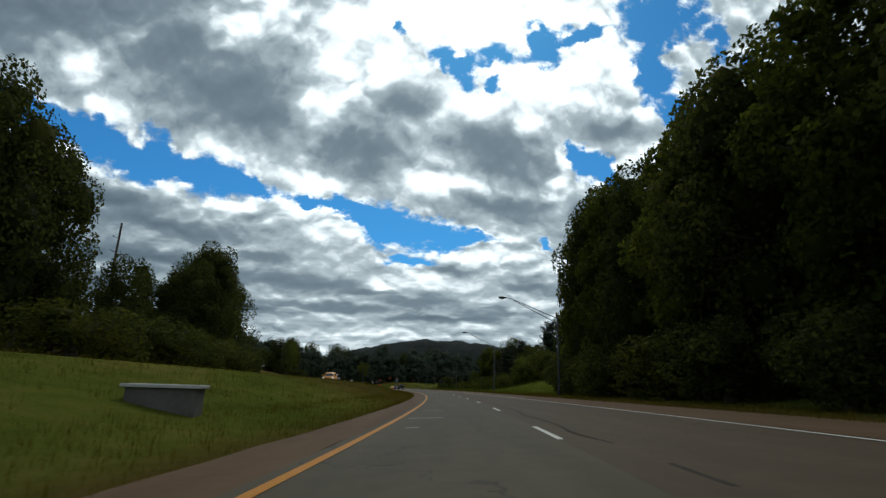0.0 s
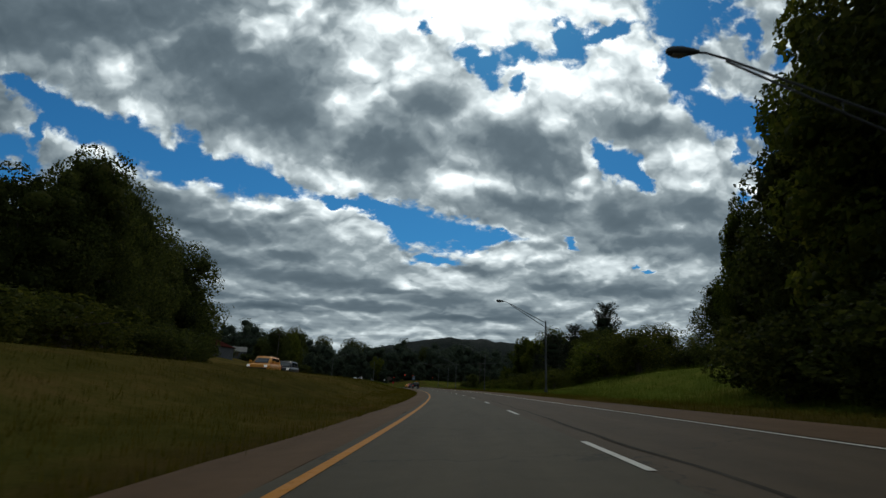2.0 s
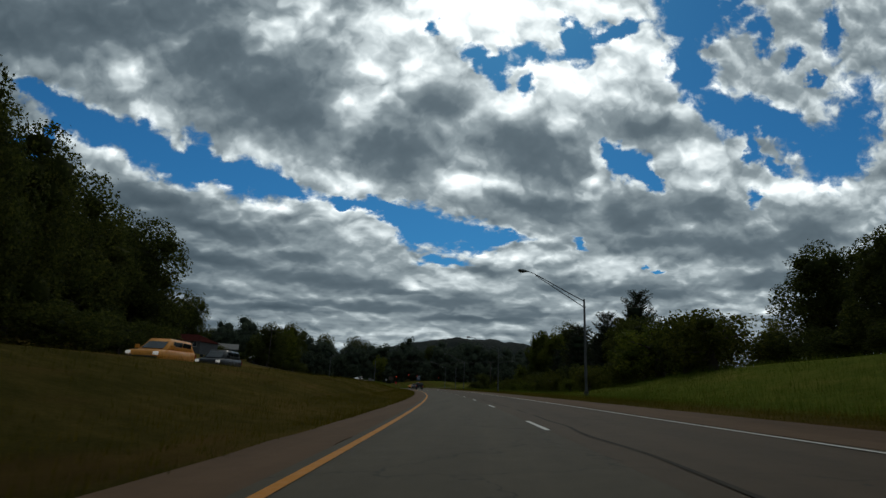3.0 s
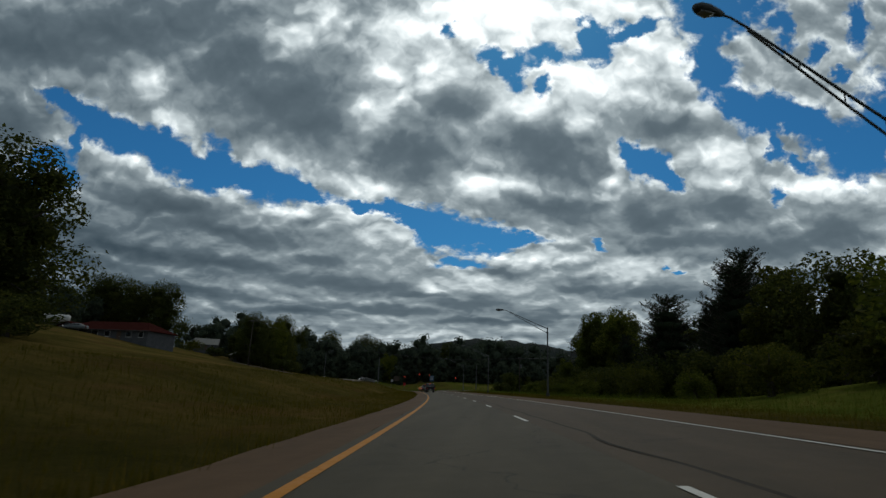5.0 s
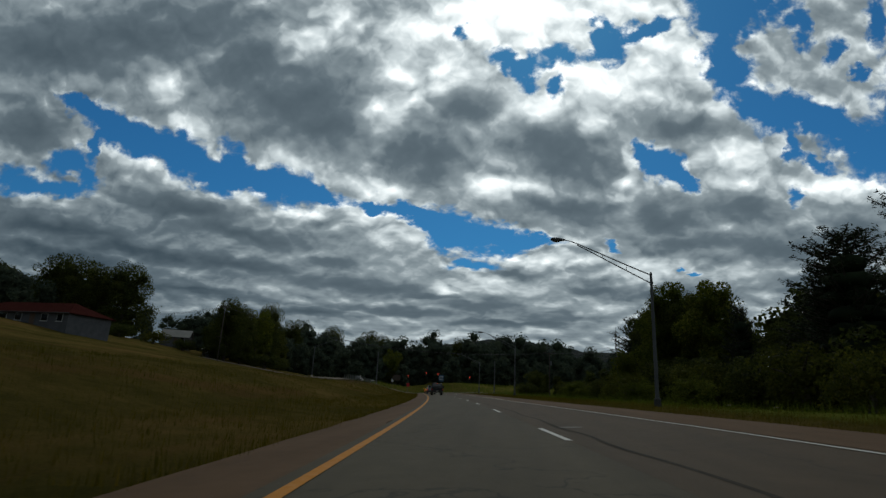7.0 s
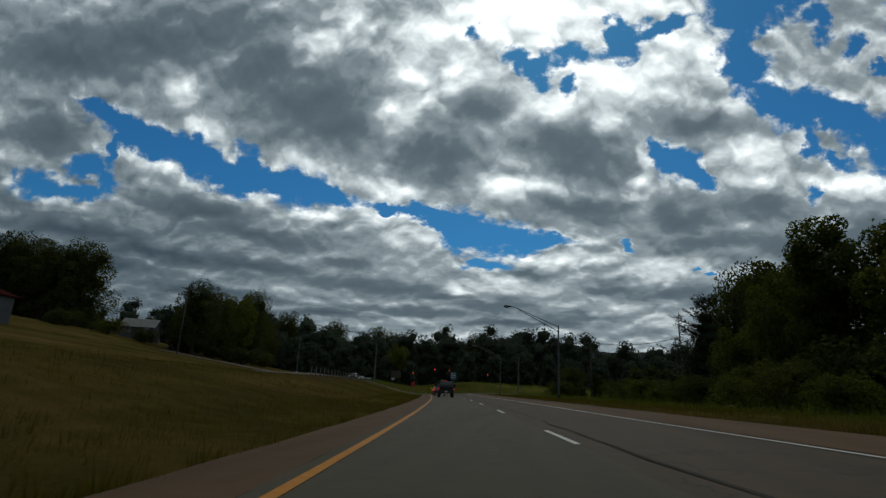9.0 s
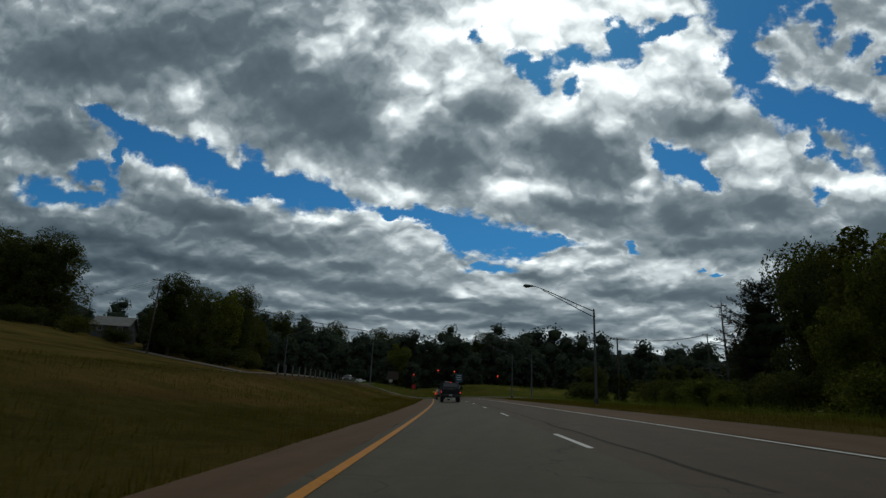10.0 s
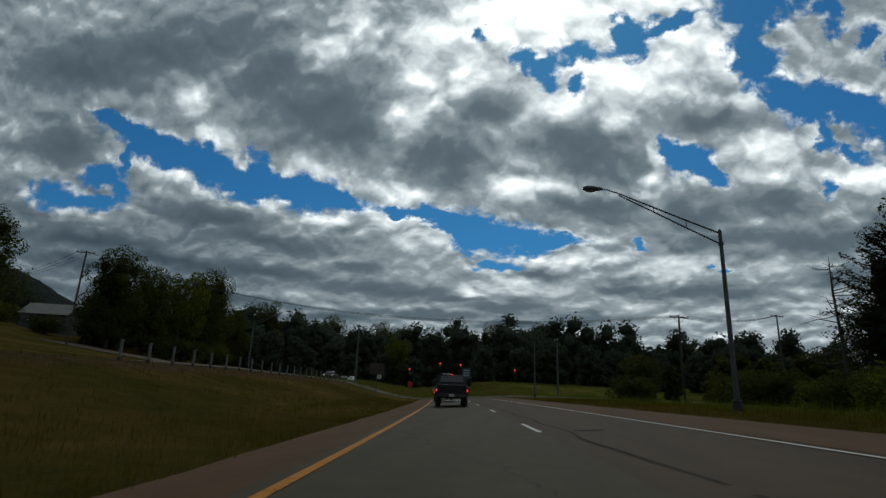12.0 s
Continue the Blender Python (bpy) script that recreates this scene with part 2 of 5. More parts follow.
build_world()
sun = new("sun", bpy.data.lights.new("sun", "SUN"))
sun.data.energy, sun.data.angle, sun.data.color = 0.55, radians(12), (1.0, 0.94, 0.85)
sun.matrix_world = look((300 * math.sin(radians(SUN_AZ)) * math.cos(radians(SUN_EL)), 300 * math.cos(radians(SUN_AZ)) * math.cos(radians(SUN_EL)), 300 * math.sin(radians(SUN_EL))), (0, 0, 0))

# ---- materials ----


def material(name, build, **shader):
    m = bpy.data.materials.new(name)
    m.use_nodes = True
    g = Graph(m.node_tree)
    bsdf = m.node_tree.nodes["Principled BSDF"]
    for key, value in shader.items():
        bsdf.inputs[key.replace("_", " ")].default_value = value
    if build:
        build(g, bsdf, lambda socket, key: m.node_tree.links.new(socket, bsdf.inputs[key]))
    return m


def place(g):
    return g.node("ShaderNodeNewGeometry").outputs["Position"]


def mottled(low, high, fine=8.0, broad=0.4, bump=0.3, depth=0.02, stretch=(1, 1, 1), rough=(0.75, 0.95), middle=None):
    """Two scales of tone between two colours, with a fine relief."""
    def build(g, bsdf, join):
        p = g.vec("MULTIPLY", place(g), stretch)
        a = g.noise(p, fine, 6.0, 0.65).outputs["Fac"]
        b = g.noise(p, broad, 4.0, 0.6).outputs["Fac"]
        f = g.math("ADD", g.math("MULTIPLY", a, 0.5), g.math("MULTIPLY", b, 0.5))
        stops = [(0.34, low), (0.66, high)] if middle is None else [(0.34, low), (0.5, middle), (0.66, high)]
        join(g.ramp(f, stops), "Base Color")
        join(g.span(a, 0.3, 0.7, rough[0], rough[1]), "Roughness")
        join(g.node("ShaderNodeBump", {"Strength": bump, "Distance": depth, "Height": a}).outputs[0], "Normal")
    return build


def asphalt_build(low, high, cracks=True):
    def build(g, bsdf, join):
        p = place(g)
        grit = g.noise(p, 55.0, 3.0, 0.7).outputs["Fac"]
        mid = g.noise(p, 2.2, 5.0, 0.6).outputs["Fac"]
        long = g.noise(g.vec("MULTIPLY", p, (0.9, 0.06, 1.0)), 1.3, 4.0, 0.55).outputs["Fac"]
        f = g.math("ADD", g.math("ADD", g.math("MULTIPLY", grit, 0.35), g.math("MULTIPLY", mid, 0.25)), g.math("MULTIPLY", long, 0.4))
        col = g.ramp(f, [(0.35, low), (0.65, high)])
        if cracks:
            web = g.node("ShaderNodeTexVoronoi")
            web.feature = "DISTANCE_TO_EDGE"
            g.tree.links.new(g.vec("ADD", p, g.scale(g.noise(p, 1.1, 3.0).outputs["Color"], 1.6)), web.inputs["Vector"])
            web.inputs["Scale"].default_value = 0.16
            line = g.span(web.outputs["Distance"], 0.006, 0.001)
            col = g.mix(g.math("MULTIPLY", line, 0.5), col, (0.012, 0.012, 0.012))
        join(col, "Base Color")
        join(g.span(grit, 0.3, 0.7, 0.72, 0.9), "Roughness")
        join(g.node("ShaderNodeBump", {"Strength": 0.35, "Distance": 0.008, "Height": grit}).outputs[0], "Normal")
    return build


def leaf_build(low, high, tip, lit=0.25):
    def build(g, bsdf, join):
        isl = g.node("ShaderNodeNewGeometry").outputs["Random Per Island"]
        tone = g.noise(place(g), 0.35, 3.0).outputs["Fac"]
        each = g.node("ShaderNodeObjectInfo").outputs["Random"]
        f = g.math("ADD", g.math("ADD", g.math("MULTIPLY", isl, 0.45), g.math("MULTIPLY", tone, 0.4)), g.math("MULTIPLY", each, 0.15))
        col = g.ramp(f, [(0.2, low), (0.6, high), (0.95, tip)])
        join(col, "Base Color")
        out = g.tree.nodes["Material Output"]
        glow = g.node("ShaderNodeBsdfTranslucent", {"Color": col})
        both = g.node("ShaderNodeMixShader", {0: lit, 1: bsdf.outputs[0], 2: glow.outputs[0]})
        g.tree.links.new(both.outputs[0], out.inputs[0])
    return build


MAT = {}
MAT["asphalt"] = material("asphalt", asphalt_build((0.045, 0.038, 0.024), (0.080, 0.067, 0.043)), Specular_IOR_Level=0.12)
MAT["asphalt_right"] = material("asphalt_right", asphalt_build((0.044, 0.032, 0.019), (0.078, 0.055, 0.033)), Specular_IOR_Level=0.12)
MAT["shoulder"] = material("shoulder", asphalt_build((0.066, 0.041, 0.023), (0.122, 0.075, 0.043), False), Specular_IOR_Level=0.05)
MAT["tar"] = material("tar", mottled((0.012, 0.0115, 0.011), (0.028, 0.026, 0.023), 20, 1.0), Specular_IOR_Level=0.08)
MAT["seam"] = material("seam", mottled((0.016, 0.0135, 0.010), (0.046, 0.038, 0.027), 9, 1.6), Specular_IOR_Level=0.08)
MAT["asphalt_far"] = material("asphalt_far", asphalt_build((0.07, 0.056, 0.040), (0.115, 0.093, 0.068), False), Specular_IOR_Level=0.1)
MAT["patch"] = material("patch", mottled((0.19, 0.185, 0.175), (0.3, 0.29, 0.27), 20, 1.5))


def paint_build(colour, bare):
    def build(g, bsdf, join):
        p = place(g)
        worn = g.noise(p, 9.0, 6.0, 0.7).outputs["Fac"]
        patchy = g.noise(p, 0.7, 3.0, 0.6).outputs["Fac"]
        f = g.span(g.math("ADD", g.math("MULTIPLY", worn, 0.7), g.math("MULTIPLY", patchy, 0.3)), 0.57, 0.68)
        join(g.mix(f, colour, bare), "Base Color")
        join(g.span(worn, 0.3, 0.7, 0.55, 0.8), "Roughness")
    return build


MAT["yellow_paint"] = material("yellow_paint", paint_build((0.40, 0.16, 0.018), (0.17, 0.085, 0.028)), Specular_IOR_Level=0.1)
MAT["white_paint"] = material("white_paint", paint_build((0.50, 0.48, 0.43), (0.17, 0.155, 0.13)), Specular_IOR_Level=0.2)


def grass_build(g, bsdf, join):
    p = place(g)
    blade = g.noise(g.vec("MULTIPLY", p, (1, 1, 0.3)), 14.0, 6.0, 0.75).outputs["Fac"]
    tuft = g.noise(p, 1.1, 5.0, 0.65).outputs["Fac"]
    field = g.noise(g.vec("MULTIPLY", p, (2.2, 1.0, 1.0)), 0.07, 5.0, 0.62).outputs["Fac"]
    f = g.math("ADD", g.math("ADD", g.math("MULTIPLY", blade, 0.25), g.math("MULTIPLY", tuft, 0.25)), g.math("MULTIPLY", field, 0.5))
    dry = g.ramp(f, [(0.34, (0.025, 0.026, 0.007)), (0.44, (0.049, 0.043, 0.012)), (0.52, (0.078, 0.060, 0.017)), (0.60, (0.110, 0.074, 0.025)), (0.68, (0.142, 0.088, 0.036))])
    rust = g.noise(g.vec("MULTIPLY", p, (1.6, 0.35, 1.0)), 0.16, 4.0, 0.6).outputs["Fac"]
    dry = g.mix(g.span(rust, 0.52, 0.66, 0.0, 0.45), dry, (0.100, 0.052, 0.022))
    fresh = g.ramp(f, [(0.36, (0.040, 0.058, 0.010)), (0.44, (0.066, 0.088, 0.015)), (0.53, (0.098, 0.112, 0.020)), (0.62, (0.15, 0.130, 0.032))])
    sward = g.node("ShaderNodeAttribute")
    sward.attribute_name = "fresh"
    col = g.mix(sward.outputs["Fac"], dry, fresh)
    worn = g.node("ShaderNodeAttribute")
    worn.attribute_name = "bare"
    gravel = g.ramp(g.math("ADD", g.math("MULTIPLY", blade, 0.5), g.math("MULTIPLY", tuft, 0.5)), [(0.36, (0.050, 0.032, 0.018)), (0.62, (0.105, 0.068, 0.040))])
    col = g.mix(g.span(g.math("ADD", worn.outputs["Fac"], g.math("MULTIPLY", g.math("SUBTRACT", tuft, 0.5), 0.8)), 0.3, 0.7), col, gravel)
    join(col, "Base Color")
    join(g.node("ShaderNodeBump", {"Strength": 0.9, "Distance": 0.12, "Height": g.math("ADD", blade, tuft)}).outputs[0], "Normal")


MAT["grass"] = material("grass", grass_build, Roughness=0.95, Specular_IOR_Level=0.0)
MAT["blade"] = material("blade", leaf_build((0.038, 0.042, 0.005), (0.078, 0.062, 0.007), (0.13, 0.082, 0.016), 0.68), Roughness=0.8, Specular_IOR_Level=0.0)
MAT["blade_green"] = material("blade_green", leaf_build((0.042, 0.068, 0.008), (0.078, 0.105, 0.012), (0.13, 0.13, 0.022), 0.65), Roughness=0.8, Specular_IOR_Level=0.0)
MAT["leaf"] = material("leaf", leaf_build((0.016, 0.024, 0.006), (0.052, 0.062, 0.013), (0.14, 0.135, 0.028), 0.56), Roughness=0.75, Specular_IOR_Level=0.06)
MAT["leaf_light"] = material("leaf_light", leaf_build((0.030, 0.043, 0.006), (0.080, 0.096, 0.012), (0.21, 0.195, 0.028), 0.56), Roughness=0.75, Specular_IOR_Level=0.06)
MAT["leaf_olive"] = material("leaf_olive", leaf_build((0.026, 0.034, 0.006), (0.066, 0.072, 0.010), (0.16, 0.14, 0.022), 0.52), Roughness=0.75, Specular_IOR_Level=0.06)
MAT["needle"] = material("needle", leaf_build((0.011, 0.018, 0.010), (0.024, 0.034, 0.017), (0.045, 0.056, 0.025), 0.18), Roughness=0.75, Specular_IOR_Level=0.04)
# distant leaves: paler and bluer, the haze of distance is mixed into the colour
MAT["hazed_leaf"] = material("hazed_leaf", leaf_build((0.030, 0.042, 0.032), (0.054, 0.070, 0.046), (0.088, 0.102, 0.052), 0.4), Roughness=0.9, Specular_IOR_Level=0.05)
MAT["hill"] = material("hill", mottled((0.007, 0.012, 0.012), (0.014, 0.022, 0.019), 0.12, 0.01, 1.0, 6.0), Specular_IOR_Level=0.05)
MAT["bark"] = material("bark", mottled((0.03, 0.024, 0.019), (0.10, 0.085, 0.07), 9, 1.0, 0.8, 0.03, (1, 1, 0.25)), Specular_IOR_Level=0.1)

# ---- the road's line: arc length s, offset n to the left of the lane line ----
STEP = 0.5
GRID_S = np.arange(-120.0, 520.0, STEP)
_c = np.clip(GRID_S, -60, 262)
HEADING = -0.04574 + 0.0012546 * _c - 0.0015923e-3 * _c ** 2 + (GRID_S - _c) * 0.00042
_i0 = int(round(120 / STEP))
GRID_X = np.cumsum(-np.sin(HEADING)) * STEP
GRID_Y = np.cumsum(np.cos(HEADING)) * STEP
GRID_X -= GRID_X[_i0]
GRID_Y -= GRID_Y[_i0]
CANT = 0.0548


def plan(s, n):
    """World x, y of a place s along the road and n to the left of the lane line."""
    th = np.interp(s, GRID_S, HEADING)
    return np.interp(s, GRID_S, GRID_X) - n * np.cos(th), np.interp(s, GRID_S, GRID_Y) - n * np.sin(th)


def heading(s):
    return float(np.interp(s, GRID_S, HEADING))


def chart(x, y):
    """s and n of world places (arrays)."""
    x, y = np.asarray(x, float), np.asarray(y, float)
    s = y.copy()
    for _ in range(6):
        th = np.interp(s, GRID_S, HEADING)
        dx, dy = x - np.interp(s, GRID_S, GRID_X), y - np.interp(s, GRID_S, GRID_Y)
        s = np.clip(s + (-np.sin(th) * dx + np.cos(th) * dy), -119, 519)
    th = np.interp(s, GRID_S, HEADING)
    return s, -(np.cos(th) * dx + np.sin(th) * dy)


def ease(v, a, b):
    q = np.clip((np.asarray(v, float) - a) / (b - a), 0, 1)
    return q * q * (3 - 2 * q)


def lie(s, n):
    """Height of the land at s, n."""
    s, n = np.asarray(s, float), np.asarray(n, float)
    z = -CANT * np.clip(n, -8.0, 6.0)
    # left: median rising to the other carriageway, then gardens on a gentle slope
    z = z + 1.95 * (1 + 0.24 * ease(s, 170, 230)) * ease((n - 6.0) / (11.5 + 2.5 * ease(s, 160, 200)), 0.0, 1.0) + 1.6 * ease(n, 27, 50) + 8.0 * ease(n, 38, 100)
    # the other carriageway lies in a slight hollow before the guard posts
    z = z - 0.55 * (1 - ease(s, 200, 232)) * ease(n, 16.4, 18.6) * (1 - ease(n, 25, 31))
    # right: a grass bank that runs out towards the crossing
    bank = 1 - ease(s, 105, 160)
    z = z + bank * (3.4 * ease(-n, 11, 26) + 2.0 * ease(-n, 26, 60)) + 0.12 * ease(-n, 8, 12)
    # land beyond the crossing
    z = z + 3.2 * ease(s, 268, 330) * ease(-n, -30, 12) + 2.0 * ease(s, 330, 480)
    return z


ROAD_LEFT, ROAD_RIGHT = 5.3, -6.3


def edge(s):
    """Where the right edge line runs: the lane narrows along the bend."""
    return float(np.interp(s, (0, 50, 75, 110, 140, 172, 205, 260), (-4.5, -3.75, -3.55, -3.7, -3.85, -3.4, -3.4, -3.45)))


FAR_N0, FAR_N1 = 17.2, 25.4


def ground_mesh():
    xs = np.unique(np.concatenate([np.linspace(-3600, -400, 12), np.linspace(-400, -100, 24), np.arange(-100, 52, 1.3), np.linspace(52, 400, 30), np.linspace(400, 3600, 12)]))
    ys = np.unique(np.concatenate([np.linspace(-1500, -60, 10), np.arange(-60, 330, 2.0), np.linspace(330, 560, 30), np.linspace(560, 4200, 14)]))
    X, Y = np.meshgrid(xs, ys)
    s, n = chart(X.ravel(), Y.ravel())
    z = lie(s, n)
    r = random.Random(3)
    bumps = np.array([noise.noise((a * 0.09, b * 0.09, 0.3)) for a, b in zip(X.ravel(), Y.ravel())])
    rough = np.clip((np.abs(n - (ROAD_LEFT + ROAD_RIGHT) / 2) - 7.5) / 6, 0, 1)
    rough = rough * (1 - ease(n, 10, 13.5) * (1 - ease(n, 26.5, 31)) * 0.9)
    z = z + bumps * 0.22 * rough
    under = ((n < ROAD_LEFT - 0.1) & (n > ROAD_RIGHT + 0.1)) | ((n > FAR_N0 + 0.4) & (n < FAR_N1 - 0.4))
    z = z - np.where(under & (s > -118) & (s < 400), 0.3, 0.0)
    w, h = len(xs), len(ys)
    i = np.arange(w * h).reshape(h, w)
    quads = np.stack([i[:-1, :-1], i[:-1, 1:], i[1:, 1:], i[1:, :-1]], -1).reshape(-1, 4)
    me = bpy.data.meshes.new("ground")
    me.from_pydata(np.stack([X.ravel(), Y.ravel(), z], 1).tolist(), [], quads.tolist())
    me.polygons.foreach_set("use_smooth", [True] * len(me.polygons))
    # mown fresh sward on the right bank and on the first stretch of the median, dry grass elsewhere
    fresh = ease(-n, 8.5, 11) * (1 - 0.6 * ease(s, 130, 180)) + ease(n, 5, 7) * (1 - ease(n, 24, 30)) * (1 - ease(s, 25, 70)) * 0.9
    fresh = np.clip(fresh + bumps * 0.25 * (fresh > 0.05), 0, 1)
    me.attributes.new("fresh", "FLOAT", "POINT").data.foreach_set("value", fresh.astype(np.float32))
    # trodden gravel along the foot of the guard posts
    bare = ease(s, 196, 214) * ease(n, 13.6, 15.6) * (1 - ease(n, 17.4, 18.4)) * (1 - ease(s, 276, 284))
    me.attributes.new("bare", "FLOAT", "POINT").data.foreach_set("value", np.clip(bare + bumps * 0.3 * (bare > 0.05), 0, 1).astype(np.float32))
    me.materials.append(MAT["grass"])
    return me


ground = tagged(new("ground", ground_mesh()), "rough olive and straw-coloured roadside grass over rolling ground", "grass", kind="structure")


def strip(name, s0, s1, n0, n1, mat, lift=0.0, step=2.0, skirt=0.35, move=None, wobble=0.0, seed=0):
    """A band that follows the road between two offsets, with a skirt down into the ground."""
    ss = np.linspace(s0, s1, max(2, int(abs(s1 - s0) / step) + 1))
    k = max(2, int(abs(n1 - n0) / 1.2) + 1)
    verts, faces = [], []
    for a, s in enumerate(ss):
        w = wobble * noise.noise((s * 0.35, seed * 3.1, 0.0)) if wobble else 0.0
        for n in np.linspace(n0, n1, k):
            n += move(s) if move else 0.0
            x, y = plan(s, n + w)
            verts.append((x, y, float(lie(s, n)) + lift))
        if skirt:
            for n in (n0, n1):
                n += move(s) if move else 0.0
                x, y = plan(s, n + w)
                verts.append((x, y, float(lie(s, n)) + lift - skirt))
    row = k + (2 if skirt else 0)
    for a in range(len(ss) - 1):
        o = a * row
        for b in range(k - 1):
            faces.append((o + b, o + b + 1, o + row + b + 1, o + row + b))
        if skirt:
            faces.append((o + k, o, o + row, o + row + k))
            faces.append((o + k - 1, o + k + 1, o + row + k + 1, o + row + k - 1))
    me = bpy.data.meshes.new(name)
    me.from_pydata(verts, [], faces)
    bm = bmesh.new()
    bm.from_mesh(me)
    bmesh.ops.recalc_face_normals(bm, faces=bm.faces)
    if sum(f.normal.z for f in bm.faces) < 0:
        bmesh.ops.reverse_faces(bm, faces=bm.faces)
    bm.to_mesh(me)
    bm.free()
    me.materials.append(mat)
    return me


road = tagged(new("road", strip("road", -110, 276, 0.0, 3.95, MAT["asphalt"], 0.02)), "worn grey asphalt of the highway's left lane with fine cracks", "road", kind="structure")
tagged(new("road_right_lane", strip("road_right_lane", -110, 276, -4.75, -0.002, MAT["asphalt_right"], 0.02)), "worn brownish grey asphalt of the right lane", "road", kind="structure")
tagged(new("pavement_right_shoulder", strip("shoulder", -110, 266, ROAD_RIGHT + 3.7, -0.25, MAT["shoulder"], 0.026, wobble=0.1, move=edge)), "tan gravelly paved shoulder of the highway", "shoulder", kind="structure")
tagged(new("pavement_left_shoulder", strip("shoulder", -110, 266, 3.952, ROAD_LEFT, MAT["shoulder"], 0.014, wobble=0.12)), "narrow tan gravel shoulder beside the median grass", "shoulder", kind="structure")
tagged(new("trim_yellow_line", strip("line", -110, 262, 3.58, 3.74, MAT["yellow_paint"], 0.028, 1.5, 0.0)), "worn orange-yellow edge line", "road marking", kind="structure")
tagged(new("trim_white_line", strip("line", -110, 258, -0.048, 0.048, MAT["white_paint"], 0.034, 1.5, 0.0, move=edge)), "white edge line of the highway", "road marking", kind="structure")
tagged(new("trim_tar_seam", strip("seam", -60, 270, -0.62, -0.53, MAT["seam"], 0.026, 0.6, 0.0, wobble=0.22, seed=4)), "dark wandering tar seam between the lanes", "road seam", kind="structure")
tagged(new("road_far", strip("road_far", -118, 380, FAR_N0, FAR_N1, MAT["asphalt_far"], 0.05, 3.0)), "pale worn asphalt carriageway for the traffic the other way", "road", kind="structure")

# the broken lane line, dash by dash
DASH = 3.2
DASHES = [11.4 + 12.4 * i for i in range(-8, 6)] + [87.0, 100.7, 114.3, 126.9, 139.0, 152.1, 165.1, 177.9, 190.9] + [203.0 + 12.4 * i for i in range(5)]
for s in DASHES:
    dash = new("lane_dash", strip("lane_dash", s - DASH / 2, s + DASH / 2, -0.057, 0.057, MAT["white_paint"], 0.03, 1.2, 0.0))
    tagged(dash, "worn white dash of the broken lane line", "road marking", "lane dashes", "structure")

# short bars across the lanes: pale filled cuts and dark sealed cracks
for tone, s, n0, n1, wide in (("patch", 18.1, 2.2, 3.3, 0.16), ("patch", 13.7, 2.7, 3.05, 0.14), ("patch", 24.2, 2.3, 3.2, 0.10), ("patch", 141.0, -1.1, -0.55, 0.16), ("patch", 129.5, -3.4, -2.9, 0.14),
                              ("tar", 201.8, -1.5, -0.8, 0.28), ("tar", 147.7, -1.4, -0.9, 0.24), ("tar", 45.2, -2.7, -2.0, 0.22)):
    bar = strip("road_bar", s - wide / 2, s + wide / 2, n0, n1, MAT[tone], 0.026, 0.1, 0.0)
    tagged(new("trim_pale_bar" if tone == "patch" else "trim_tar_bar", bar), "pale filled cut across the lane" if tone == "patch" else "dark sealed crack across the lane", "road repair", kind="structure")

# ---- trees and bushes ----


def part(name, me, mat, parent=None, label=""):
    """Links a mesh (or a bmesh) as one object, under a thing or a part."""
    if isinstance(me, bmesh.types.BMesh):
        data = bpy.data.meshes.new(name)
        me.to_mesh(data)
        me.free()
        me = data
    if mat is not None and not me.materials:
        me.materials.append(mat)
    ob = new(name, me)
    if parent is not None:
        ob.parent = parent
    if label:
        ob["label"] = label
    return ob


def unit_ball():
    bm = bmesh.new()
    bmesh.ops.create_icosphere(bm, subdivisions=1, radius=1.0)
    v = np.array([p.co[:] for p in bm.verts])
    f = np.array([[q.index for q in face.verts] for face in bm.faces])
    bm.free()
    return v, f


BALL, BALL_TRIS = unit_ball()


def hearts_of(lobes, rng, k=0.8):
    """A dense, uneven heart for each lobe, so that a crown has depth and closes: vertices and triangles."""
    V, F = [], []
    ball, tris = BALL, BALL_TRIS
    for i, (c, r) in enumerate(lobes):
        w = k * (0.76 + 0.3 * rng.random(len(ball)) + 0.14 * np.sin(ball @ rng.normal(size=3) * 3.0 + rng.random() * 6) + 0.08 * np.sin(ball @ rng.normal(size=3) * 9.0 + rng.random() * 6))
        V.append(c + ball * r * w[:, None])
        F.append(tris + i * len(ball))
    return np.concatenate(V), np.concatenate(F)


def quads_mesh(name, centres, normals, sizes, aspect, rng, heart=None):
    """Many small bent leaves, each of two triangles with a fold along the middle."""
    k = len(centres)
    up = rng.normal(size=(k, 3))
    u = np.cross(normals, up)
    u /= np.linalg.norm(u, axis=1, keepdims=True) + 1e-9
    v = np.cross(normals, u)
    v /= np.linalg.norm(v, axis=1, keepdims=True) + 1e-9
    w = sizes[:, None]
    a = centres - u * w * aspect
    b = centres + v * w + normals * w * 0.25
    c = centres + u * w * aspect
    d = centres - v * w + normals * w * 0.25
    verts = np.stack([a, b, c, d], 1).reshape(-1, 3)
    me = bpy.data.meshes.new(name)
    o = np.arange(k) * 4
    tri = np.stack([o, o + 1, o + 2, o, o + 2, o + 3], 1).reshape(-1, 3)
    if heart is not None:
        tri = np.concatenate([tri, heart[1] + len(verts)])
        verts = np.concatenate([verts, heart[0]])
    me.vertices.add(len(verts))
    me.vertices.foreach_set("co", verts.astype(np.float32).ravel())
    me.loops.add(len(tri) * 3)
    me.loops.foreach_set("vertex_index", tri.astype(np.int32).ravel())
    me.polygons.add(len(tri))
    me.polygons.foreach_set("loop_start", (np.arange(len(tri)) * 3).astype(np.int32))
    me.update(calc_edges=True)
    me.validate()
    return me


